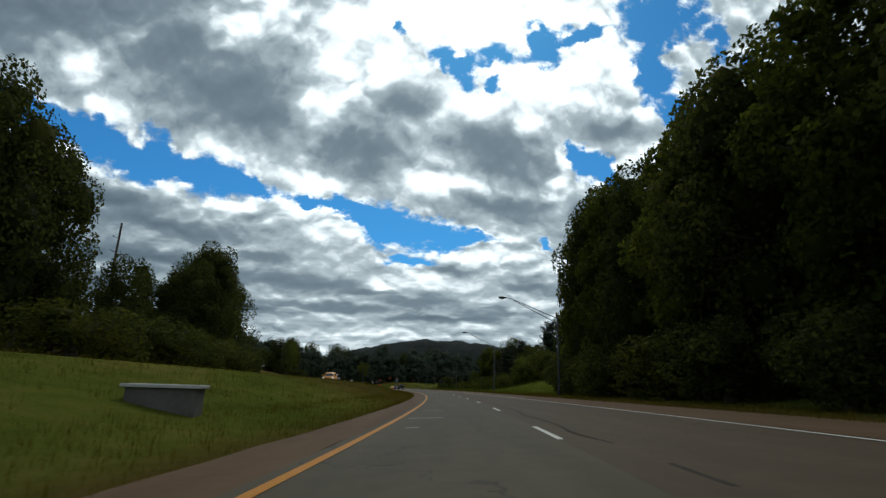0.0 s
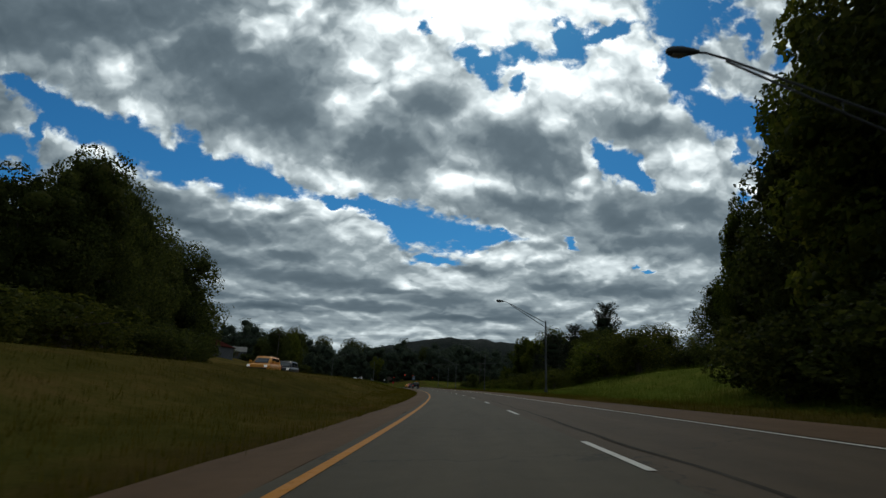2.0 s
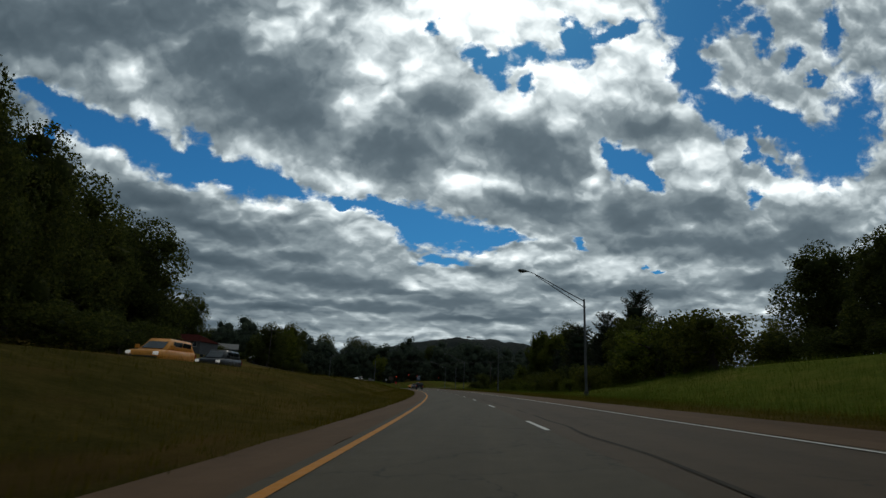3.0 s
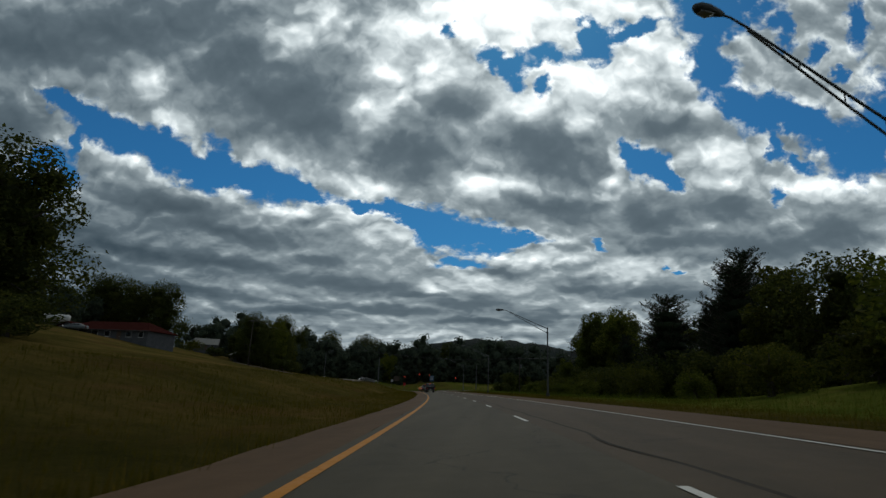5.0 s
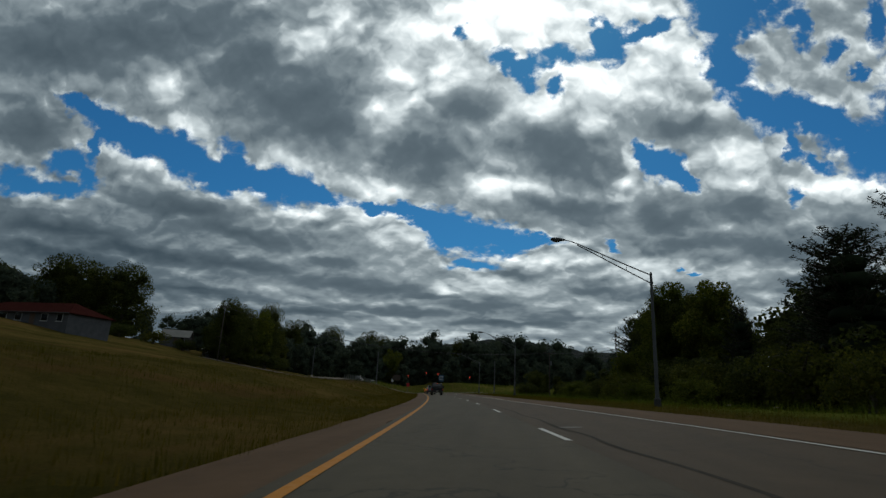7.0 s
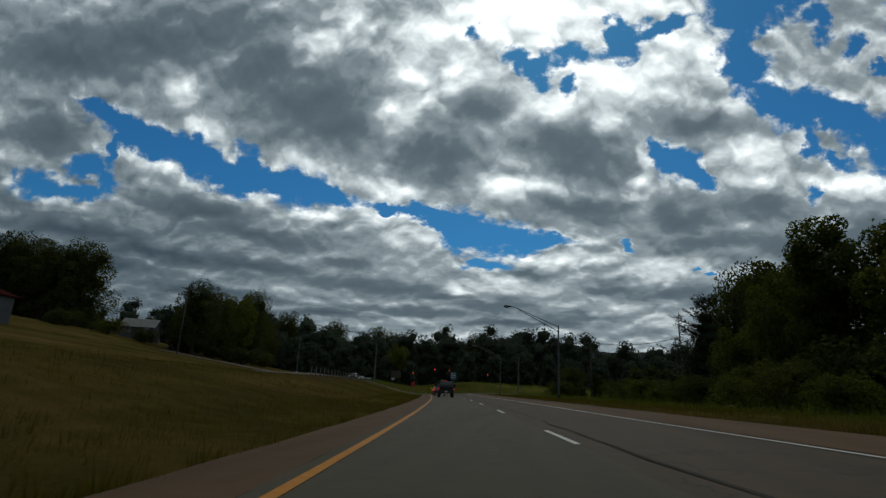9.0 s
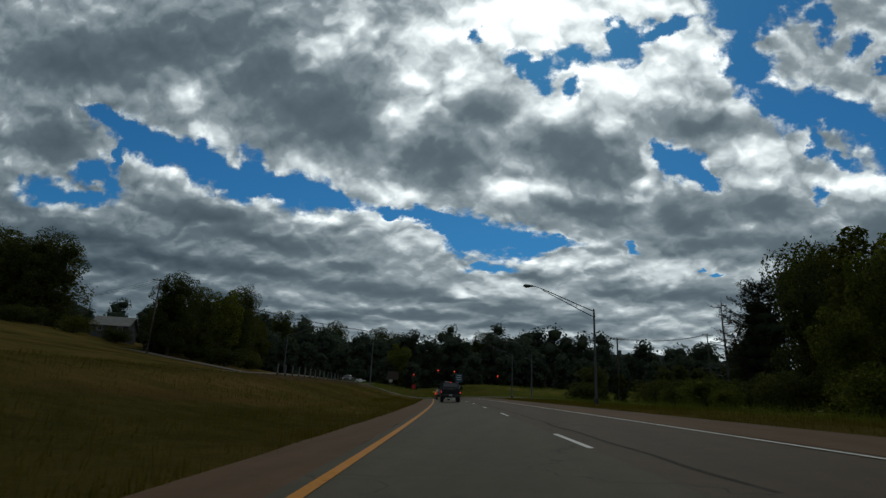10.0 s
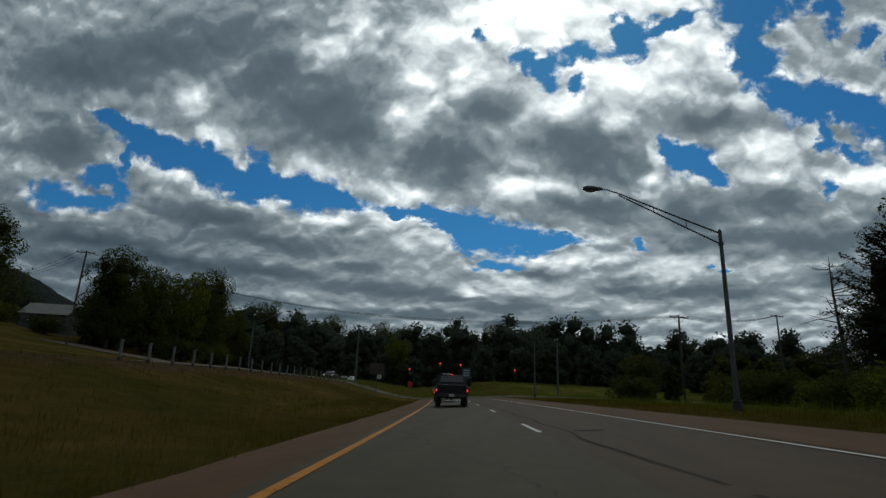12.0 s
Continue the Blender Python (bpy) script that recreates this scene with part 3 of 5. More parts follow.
def limb(bm, pts, radii, sides=7):
    """A tapered, bending round limb through the points."""
    rings = []
    for i, (p, r) in enumerate(zip(pts, radii)):
        p = Vector(p)
        ahead = Vector(pts[min(i + 1, len(pts) - 1)]) - Vector(pts[max(i - 1, 0)])
        q = ahead.to_track_quat("Z", "Y")
        rings.append([bm.verts.new(p + q @ Vector((r * math.cos(a), r * math.sin(a), 0))) for a in [2 * math.pi * j / sides for j in range(sides)]])
    for lo, hi in zip(rings, rings[1:]):
        for j in range(sides):
            bm.faces.new((lo[j], lo[(j + 1) % sides], hi[(j + 1) % sides], hi[j]))
    bm.faces.new(rings[-1])
    bm.faces.new(rings[0][::-1])


def crown_points(rng, lobes, count, shell=0.55):
    """Leaf places and outward directions over a set of lobes (centre, radii)."""
    vol = np.array([np.prod(r) ** (2 / 3) for _, r in lobes])
    pick = rng.choice(len(lobes), count, p=vol / vol.sum())
    d = rng.normal(size=(count, 3))
    d /= np.linalg.norm(d, axis=1, keepdims=True)
    rad = shell + (1.02 - shell) * rng.random(count) ** 0.55
    # ragged twigs push past the lobe here and there
    rad = rad * (1 + 0.16 * (rng.random(count) < 0.035) * rng.random(count) * 2)
    c = np.array([lobes[i][0] for i in pick])
    r = np.array([lobes[i][1] for i in pick])
    return c + d * r * rad[:, None], d


def broadleaf(name, seed, height=10.0, width=7.0, base=0.12, leaves=9000, size=0.122, mat="leaf", lobes=30, droop=0.0, core=0.5):
    """A tree 10 m high: tapered trunk, limbs and a lobed crown of many small leaves."""
    rng = np.random.default_rng(seed)
    root = new(name)
    bm = bmesh.new()
    lean = rng.normal(size=2) * 0.25
    trunk_top = (lean[0], lean[1], height * 0.7)
    limb(bm, [(0, 0, -0.3), (lean[0] * 0.3, lean[1] * 0.3, height * 0.2), (lean[0] * 0.7, lean[1] * 0.7, height * 0.45), trunk_top], [0.26, 0.19, 0.13, 0.05])
    made = []
    for i in range(lobes):
        f = (i + 0.5) / lobes
        z = height * (base + (0.93 - base) * f)
        q = (z / height - base) / (1 - base)
        env = width / 2 * (math.sin(math.pi * min(0.97, 0.16 + 0.80 * q)) ** 0.75)
        a = i * 2.399 + rng.random() * 0.9
        out = env * (0.25 + 0.62 * math.sqrt(rng.random()))
        r = width * (0.12 + 0.10 * rng.random()) * (1.0 if q < 0.8 else 0.8)
        c = np.array([lean[0] * q + out * math.cos(a), lean[1] * q + out * math.sin(a), z - droop * out])
        made.append((c, np.array([r, r, r * (0.75 + 0.3 * rng.random())])))
        if i % 3 == 0:
            s = 0.25 + 0.4 * q
            limb(bm, [(lean[0] * s, lean[1] * s, height * s), tuple((c + np.array([0, 0, height * s])) * 0.5), tuple(c)], [0.09, 0.06, 0.02], 5)
    part("trunk", bm, MAT["bark"], root, "dark bark trunk with spreading limbs")
    made.append((np.array([lean[0] * 0.5, lean[1] * 0.5, height * (0.52 + base * 0.45)]), np.array([width * 0.31, width * 0.31, height * 0.36 * (1 - base)])))
    pts, d = crown_points(rng, made, leaves, 0.62)
    keep = pts[:, 2] > 0.1
    pts, d = pts[keep], d[keep]
    nrm = d + rng.normal(size=d.shape) * 0.7
    nrm /= np.linalg.norm(nrm, axis=1, keepdims=True)
    inner = hearts_of([l for l in made if l[0][2] > l[1][2] * 0.7 and math.hypot(l[0][0] - lean[0], l[0][1] - lean[1]) < width * (0.27 if leaves < 20000 else 0.36) and l[0][2] < height * (0.8 if leaves < 20000 else 0.88)], rng, core) if core else None
    me = quads_mesh("crown", pts, nrm, size * (0.6 + 0.8 * rng.random(len(pts))), 0.6, rng, inner)
    part("crown", me, MAT[mat], root)
    return root


def pine(name, seed, height=10.0, width=5.2, leaves=13000):
    """A shaggy dark pine: whorls of upswept boughs with tufts of needles."""
    rng = np.random.default_rng(seed)
    root = new(name)
    bm = bmesh.new()
    limb(bm, [(0, 0, -0.3), (0.05, 0, height * 0.5), (0, 0.04, height * 0.99)], [0.2, 0.13, 0.02])
    centres, ways = [], []
    hearts = []
    for i in range(9):
        q = 0.08 + 0.09 * i
        hearts.append((np.array([rng.normal() * 0.15, rng.normal() * 0.15, height * q]), np.array([width * 0.33 * (1.05 - q) ** 0.5, width * 0.33 * (1.05 - q) ** 0.5, height * 0.08])))
    z = height * 0.06
    while z < height * 0.98:
        q = z / height
        reach = width / 2 * (1.03 - q) ** 0.46 * (0.7 + 0.5 * rng.random())
        for i in range(7):
            a = rng.random() * 2 * math.pi
            ln = reach * (0.6 + 0.5 * rng.random())
            tip = np.array([ln * math.cos(a), ln * math.sin(a), z + ln * (0.25 + 0.6 * q)])
            limb(bm, [(0, 0, z), tuple(tip * [0.55, 0.55, 0] + [0, 0, z + (tip[2] - z) * 0.35]), tuple(tip)], [0.05, 0.03, 0.01], 4)
            k = int(7 + 15 * ln)
            f = 0.2 + 0.83 * rng.random(k) ** 0.8
            p = np.stack([tip[0] * f, tip[1] * f, z + (tip[2] - z) * f ** 1.4], 1) + rng.normal(size=(k, 3)) * (0.03, 0.03, 0.05)
            centres.append(p)
            w = np.tile(tip / np.linalg.norm(tip), (k, 1)) * 0.3 + rng.normal(size=(k, 3)) * 0.6
            ways.append(w)
        z += height * 0.026
    c, w = np.concatenate(centres), np.concatenate(ways)
    grow = max(1, int(round(leaves / len(c))))
    c = np.repeat(c, grow, 0) + rng.normal(size=(len(c) * grow, 3)) * 0.07
    w = np.repeat(w, grow, 0) + rng.normal(size=(len(c), 3)) * 0.4
    w /= np.linalg.norm(w, axis=1, keepdims=True)
    part("trunk", bm, MAT["bark"], root, "dark bark trunk with whorled boughs")
    part("crown", quads_mesh("crown", c, w, 0.085 * (0.7 + 0.7 * rng.random(len(c))), 0.3, rng, hearts_of(hearts, rng, 0.9)), MAT["needle"], root)
    return root


def spot(s, n, z=None, turn=0.0, sx=1.0, sz=None, sink=0.0):
    """A pose on the land at s, n, facing along the road, with a size."""
    x, y = plan(s, n)
    height = float(lie(s, n)) - sink if z is None else z
    return Matrix.LocRotScale((float(x), float(y), height), Euler((0, 0, heading(s) + radians(turn))), (sx, sx, sx if sz is None else sz))


TALL = [broadleaf("maple_tree", 41, width=6.0, leaves=20500, size=0.095, lobes=46, core=0.66), broadleaf("poplar_tree", 42, width=5.0, base=0.06, leaves=20500, size=0.095, mat="leaf_light", lobes=44, core=0.66),
        broadleaf("oak_tree", 43, width=7.0, leaves=20500, size=0.095, lobes=50, core=0.66)]
DISTANT = [broadleaf("maple_tree", 51, width=6.2, leaves=13000, size=0.102, lobes=36, core=0.66), broadleaf("oak_tree", 53, width=7.2, leaves=13500, size=0.104, lobes=40, core=0.66)]
BROAD = [broadleaf("maple_tree", 11, mat="leaf"), broadleaf("maple_tree", 12, width=6.2, mat="leaf_light", lobes=22),
         broadleaf("oak_tree", 13, width=8.4, mat="leaf", lobes=30), broadleaf("poplar_tree", 14, width=4.6, base=0.08, mat="leaf_olive", lobes=24),
         broadleaf("locust_tree", 15, width=6.6, base=0.3, mat="leaf", lobes=18, leaves=5200, core=0.48)]
PINES = [pine("pine_tree", 21), pine("pine_tree", 22, width=4.2)]
BUSH = [broadleaf("bush", 31, height=3.0, width=4.2, base=0.05, leaves=3900, size=0.085, core=0.56, mat="leaf_light", lobes=14),
        broadleaf("bush", 32, height=3.0, width=4.8, base=0.05, leaves=3900, size=0.085, core=0.56, mat="leaf_olive", lobes=14),
        broadleaf("bush", 33, height=3.0, width=4.0, base=0.05, leaves=3900, size=0.085, core=0.56, mat="leaf", lobes=12)]
KINDS = {"M": BROAD[0], "L": BROAD[1], "O": BROAD[2], "P": BROAD[3], "T": BROAD[4], "N": PINES[0], "n": PINES[1], "b": BUSH[0], "c": BUSH[1], "d": BUSH[2], "1": TALL[0], "2": TALL[1], "3": TALL[2], "4": DISTANT[0], "5": DISTANT[1]}
SAY = {"1": ("towering dark maple of the roadside wood", "tree"), "2": ("towering yellow-green poplar of the roadside wood", "tree"), "3": ("towering broad oak of the roadside wood", "tree"), "4": ("tall dark maple beyond the other carriageway", "tree"), "5": ("tall spreading dark oak beyond the other carriageway", "tree"),
       "M": ("tall dark green maple in full leaf at the roadside", "tree"), "L": ("light green leafy maple beside the grass", "tree"),
       "O": ("broad dark oak with a dense rounded crown", "tree"), "P": ("slim olive-green poplar with ragged leaves", "tree"),
       "T": ("open airy locust tree with bare lower trunk", "tree"), "N": ("shaggy dark pine with upswept boughs", "pine tree"),
       "n": ("slim dark pine with upswept boughs", "pine tree"), "b": ("low light green bush in the roadside grass", "bush"),
       "c": ("low olive bush overgrown with weeds", "bush"), "d": ("dense dark green bush at the wood's edge", "bush")}
USED = {}


def plant(kind, s, n, tall, wide=1.0, turn=None, rng=random.Random(77)):
    """A tree of a kind, tall metres high; wide: its breadth against its usual build."""
    src = KINDS[kind]
    native = 3.0 if kind in "bcd" else 10.0
    k = tall / native
    m = spot(s, n, None, rng.uniform(0, 360) if turn is None else turn, k * wide, k, 0.1)
    if kind not in USED:
        src.matrix_basis = m
        ob = src
        USED[kind] = True
    else:
        ob = copy_thing(src, Matrix(m) @ Matrix.Diagonal((*[1 / v for v in src.scale], 1)))
        ob.matrix_basis = m
    label, cat = SAY[kind]
    return tagged(ob, label, cat, "roadside bushes" if kind in "bcd" else "roadside trees")


# right: the high wood close to the shoulder at first
for row in [("3", 8, -19, 18, 1.0), ("1", 14, -16, 18, 0.95), ("2", 20, -15, 19.5, 0.9), ("1", 27, -15, 20, 0.9), ("2", 33, -14.2, 20, 0.95), ("3", 37, -18.5, 20, 0.8),
            ("1", 42.5, -14.8, 20, 0.85), ("2", 48.5, -14.4, 21.0, 0.8), ("1", 56, -16.5, 22, 0.85), ("2", 61, -15.8, 20.5, 0.85), ("1", 67, -17, 17.5, 0.9), ("3", 73, -21, 15, 0.8), ("2", 73.3, -15.9, 12.3, 0.6),
            ("N", 52, -15.5, 14, 1.0), ("3", 24, -26, 20, 0.9), ("1", 50, -26, 21, 0.9),
            ("d", 18, -10.9, 3.4, 1.1), ("d", 26, -11.2, 4.0, 1.2), ("c", 33, -11.2, 3.8, 1.2), ("d", 40, -11.2, 4.2, 1.2), ("b", 46, -11.2, 3.4, 1.2), ("d", 58, -12.6, 4.2, 1.3), ("d", 66, -13.4, 4.2, 1.3), ("d", 52, -11.9, 3.8, 1.3), ("d", 30, -12, 4.6, 1.2), ("d", 12, -11.5, 4.0, 1.2), ("d", 72, -16, 4.0, 1.3)]:
    plant(*row)
# right: bank with single trees, then the pine belt
for row in [("3", 116, -40, 14.0, 1.1), ("1", 100, -32, 10.5, 1.15), ("3", 92, -31, 9.5, 1.0), ("d", 110.5, -29.5, 3.4, 1.4), ("d", 103, -30, 3.2, 1.5), ("c", 114.5, -32, 3.8, 1.3), ("d", 97, -30, 3.2, 1.4), ("M", 86, -29, 9.5, 0.9), ("5", 154, -46, 15.5, 1.4), ("L", 121, -37, 7, 1.2), ("M", 142, -38, 9, 1.2), ("n", 160, -40, 12, 1.1),
            ("O", 138, -28, 11, 1.0), ("P", 143, -27.5, 12, 1.2), ("N", 150.5, -27.3, 13.6, 1.35), ("N", 146, -29, 11.5, 1.2), ("n", 156, -27.5, 11, 1.35), ("N", 165.2, -26.8, 13.2, 1.6), ("N", 168, -27.5, 11.4, 1.5), ("M", 175, -29, 8.6, 1.1), ("n", 179, -26.5, 9.6, 1.2),
            ("2", 187.5, -28.5, 14.6, 1.0), ("M", 190, -29, 14.4, 0.9), ("2", 195.5, -27.5, 16, 0.95), ("M", 200.5, -29.5, 13.4, 0.85), ("L", 206, -30.5, 13.6, 0.8), ("L", 203, -24, 7.4, 0.9), ("N", 176, -44, 23.0, 1.15), ("n", 172, -38, 15, 1.3), ("P", 213, -34, 16.8, 1.0),
            ("c", 112.0, -24.0, 5.4, 1.27), ("d", 117.7, -24.0, 6.2, 0.91), ("b", 122.0, -23.1, 6.2, 1.35), ("c", 125.0, -20.0, 3.0, 1.17), ("c", 129.8, -17.1, 3.0, 1.04), ("b", 136.0, -22.0, 3.0, 0.97), ("b", 140.9, -17.8, 2.2, 1.00), ("c", 144.3, -23.4, 3.0, 1.06), ("d", 147.6, -22.7, 4.6, 1.2), ("c", 154.0, -18.3, 3.2, 0.91), ("b", 158.1, -23.1, 3.6, 1.07), ("c", 163.9, -21.8, 4.4, 1.0), ("d", 168.8, -22.0, 4.2, 1.1), ("b", 172.2, -18.1, 2.4, 1.37), ("c", 176.1, -20.6, 3.6, 1.08), ("d", 157, -24.5, 5.6, 1.2), ("d", 179, -23.5, 4.6, 1.3), ("d", 187, -24, 5.0, 1.3), ("b", 180.9, -17.1, 2.2, 1.21), ("c", 187.3, -17.8, 3.0, 1.07), ("b", 191.2, -20.4, 3.2, 1.19), ("b", 196.8, -20.4, 2.8, 1.12), ("d", 203.2, -20.4, 2.8, 1.08), ("d", 207.3, -21.8, 3.0, 0.95), ("b", 211.6, -20.0, 1.8, 1.26), ("b", 215.3, -20.1, 2.8, 1.39), ("d", 219.9, -19.6, 2.1, 1.07), ("b", 223.4, -21.2, 2.0, 1.30),
            ("M", 221, -35.3, 17.2, 0.68), ("d", 222, -31, 3.6, 1.3), ("N", 239, -40.6, 17.0, 1.5), ("5", 243, -52, 25, 0.9), ("4", 243.5, -42.5, 12.5, 1.2), ("d", 231, -31, 3.4, 1.5), ("M", 226, -40, 11, 1.0), ("d", 238, -27, 3.4, 1.4), ("c", 246, -28, 3.4, 1.5), ("d", 252, -33, 4.0, 1.5), ("d", 224, -26, 3.0, 1.3), ("d", 258, -40, 4.0, 1.6), ("M", 262, -24, 6.5, 1.3), ("d", 254, -20, 3.0, 1.5)]:
    plant(*row)
# left: trees beyond the other carriageway
for row in [("3", 46, 46, 27, 0.8), ("1", 55.5, 46, 24, 0.8), ("1", 38, 46, 27, 0.9), ("T", 75, 47, 14.5, 0.9), ("O", 67, 49, 12, 0.9), ("c", 47, 34, 5.0, 1.6), ("d", 54, 34, 5.2, 1.5), ("c", 61, 34.5, 5.2, 1.5), ("d", 68, 35, 5.0, 1.5), ("c", 75, 36, 4.6, 1.5), ("d", 81, 36.5, 4.6, 1.5),
            ("3", 92, 44, 17.5, 1.0), ("1", 100, 43.5, 23, 0.8), ("3", 105, 46, 17, 0.95), ("c", 90, 37, 5, 1.6), ("3", 114, 50, 24, 0.85), ("d", 112, 40, 4.6, 1.6), ("d", 120, 42, 4.6, 1.6), ("4", 122, 52, 21, 1.0),
            ("5", 131, 55, 24, 1.0), ("4", 143, 57, 22, 1.1), ("4", 152, 60, 21, 1.1), ("5", 165, 60, 25.5, 1.15), ("4", 168, 63, 22, 1.0), ("d", 150, 50, 5, 1.6), ("d", 160, 53, 5, 1.7), ("d", 136, 46, 4.6, 1.6), ("d", 128, 42, 3.2, 1.5), ("d", 140, 44, 2.8, 1.4),
            ("5", 290, 92, 22, 1.05), ("4", 292, 101, 21.5, 1.1), ("5", 297, 111, 24, 1.0), ("4", 299, 119, 25, 1.0), ("M", 284, 128, 20, 1.2), ("d", 281, 70, 3.2, 1.5), ("c", 278, 77, 3.4, 1.5), ("d", 276, 85, 3.6, 1.6), ("d", 262, 78, 3.0, 1.6),
            ("5", 279, 58, 17.4, 0.85), ("4", 287, 56, 16.5, 0.9), ("L", 296, 54.5, 18.0, 0.85), ("4", 305, 54, 17, 0.9), ("5", 311, 55, 21.5, 0.72), ("d", 288, 49, 4, 1.7), ("d", 300, 48, 4, 1.7), ("P", 330, 55, 15, 1.1), ("4", 364, 56.5, 22, 0.85), ("M", 352, 62, 15, 1.0), ("L", 338, 12.6, 13.6, 0.9), ("5", 440, 46, 28, 0.8), ("4", 480, 25, 32, 1.0), ("5", 486, 16, 30, 0.8), ("5", 379, -19.4, 21, 0.85)]:
    plant(*row)

# ---- woods beyond the crossing, the wooded hill ----


def woods(name, spots_, seed, leaf=0.44, per=900):
    """Many far trees in one mesh: ragged lobed crowns and stems."""
    rng = np.random.default_rng(seed)
    P, D, S, hearts = [], [], [], []
    for x, y, z, tall, wide in spots_:
        k = int(rng.integers(7, 12))
        lobes = []
        for i in range(k):
            q = (i + 0.5) / k
            env = wide / 2 * math.sin(math.pi * min(0.95, 0.18 + 0.78 * q)) ** 0.7
            a = i * 2.4 + rng.random()
            o = env * 0.6 * math.sqrt(rng.random())
            r = wide * (0.16 + 0.12 * rng.random())
            lobes.append((np.array([x + o * math.cos(a), y + o * math.sin(a), z + tall * (0.04 + 0.88 * q)]), np.array([r, r, r * 0.9])))
        hearts += lobes[:-1] + [(lobes[-1][0] - np.array([0, 0, 0.3]), lobes[-1][1] * 0.84)]
        p, d = crown_points(rng, lobes, per)
        P.append(p)
        D.append(d)
        S.append(np.full(per, leaf) * (0.6 + 0.8 * rng.random(per)))
    d = np.concatenate(D)
    d = d + rng.normal(size=d.shape) * 0.7
    d /= np.linalg.norm(d, axis=1, keepdims=True)
    return quads_mesh(name, np.concatenate(P), d, np.concatenate(S), 0.65, rng, hearts_of(hearts, rng, 0.76))


def wood_spots(rows, seed):
    """Rows: s from, s to, n from, n to, count, low and high of the heights."""
    rng = random.Random(seed)
    out = []
    for s0, s1, n0, n1, count, lo, hi in rows:
        for i in range(count):
            f = (i + rng.random()) / count
            s, n = s0 + (s1 - s0) * f + rng.uniform(-5, 5), n0 + (n1 - n0) * f + rng.uniform(-5, 5)
            x, y = plan(s, n)
            tall = rng.uniform(lo, hi) * (1.18 if rng.random() < 0.12 else rng.uniform(0.86, 1.02))
            out.append((float(x), float(y), float(lie(s, n)) - 0.3, tall, tall * rng.uniform(0.55, 0.9)))
    return out


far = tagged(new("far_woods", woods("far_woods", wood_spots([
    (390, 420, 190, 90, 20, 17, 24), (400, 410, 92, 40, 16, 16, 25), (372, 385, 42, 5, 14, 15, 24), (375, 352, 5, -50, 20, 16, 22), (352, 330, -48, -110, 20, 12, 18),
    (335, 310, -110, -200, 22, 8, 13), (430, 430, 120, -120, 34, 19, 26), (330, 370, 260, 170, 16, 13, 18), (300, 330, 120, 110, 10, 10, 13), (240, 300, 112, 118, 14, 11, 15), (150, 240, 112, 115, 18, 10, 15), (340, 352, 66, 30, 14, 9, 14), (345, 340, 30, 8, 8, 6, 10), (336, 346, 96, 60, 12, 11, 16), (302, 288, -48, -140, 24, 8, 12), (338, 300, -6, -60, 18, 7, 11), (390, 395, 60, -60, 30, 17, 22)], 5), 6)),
    "dark mixed woods closing the view beyond the crossing, haze put into their leaf colour", "woods", kind="stuff")
far.data.materials.append(MAT["hazed_leaf"])
near_wood = tagged(new("back_woods", woods("back_woods", wood_spots([
    (0, 80, -33, -36, 14, 14, 20), (80, 118, -40, -44, 10, 8, 11), (135, 225, -36, -38, 24, 9, 13), (268, 300, -26, -90, 16, 5, 9), (-20, 70, 56, 56, 16, 12, 18), (70, 165, 58, 60, 20, 10, 16), (276, 330, 64, 64, 12, 9, 13)], 8), 9, 0.27, 1000)),
    "dark leafy undergrowth and trees behind the roadside", "woods", kind="stuff")
near_wood.data.materials.append(MAT["leaf"])


def hill_mesh(rows, seed):
    """A rounded wooded hill: mounds (x, y, half width, half depth, height) with a bumpy canopy."""
    verts, faces = [], []
    for mx, my, wx, wy, hh in rows:
        o = len(verts)
        nx, ny = 150, 24
        for j in range(ny):
            for i in range(nx):
                u, v = -1 + 2 * i / (nx - 1), -1 + 2 * j / (ny - 1)
                r = min(1.0, math.hypot(u, v))
                x, y = mx + u * wx, my + v * wy
                z = hh * (0.5 + 0.5 * math.cos(math.pi * r)) ** 0.55
                bump = noise.fractal((x * 0.03, y * 0.03, seed), 1.0, 2.0, 4) * 7.0 + noise.noise((x * 0.006, y * 0.006, seed)) * 10
                verts.append((x, y, z + bump * min(1, (1 - r) * 5) - 2))
        for j in range(ny - 1):
            for i in range(nx - 1):
                a = o + j * nx + i
                faces.append((a, a + 1, a + nx + 1, a + nx))
    me = bpy.data.meshes.new("hill")
    me.from_pydata(verts, [], faces)
    me.polygons.foreach_set("use_smooth", [True] * len(faces))
    me.materials.append(MAT["hill"])
    return me


tagged(new("hill", hill_mesh([(10, 1700, 620, 260, 150), (330, 1750, 640, 260, 134), (-420, 1900, 460, 260, 95)], 2.0)), "low wooded hill, dark green under the clouds", "hill", kind="structure")
tagged(new("hill_left", hill_mesh([(-1040, 890, 520, 300, 205), (-1500, 1500, 700, 300, 190)], 5.0)), "low wooded rise behind the houses", "hill", kind="structure")

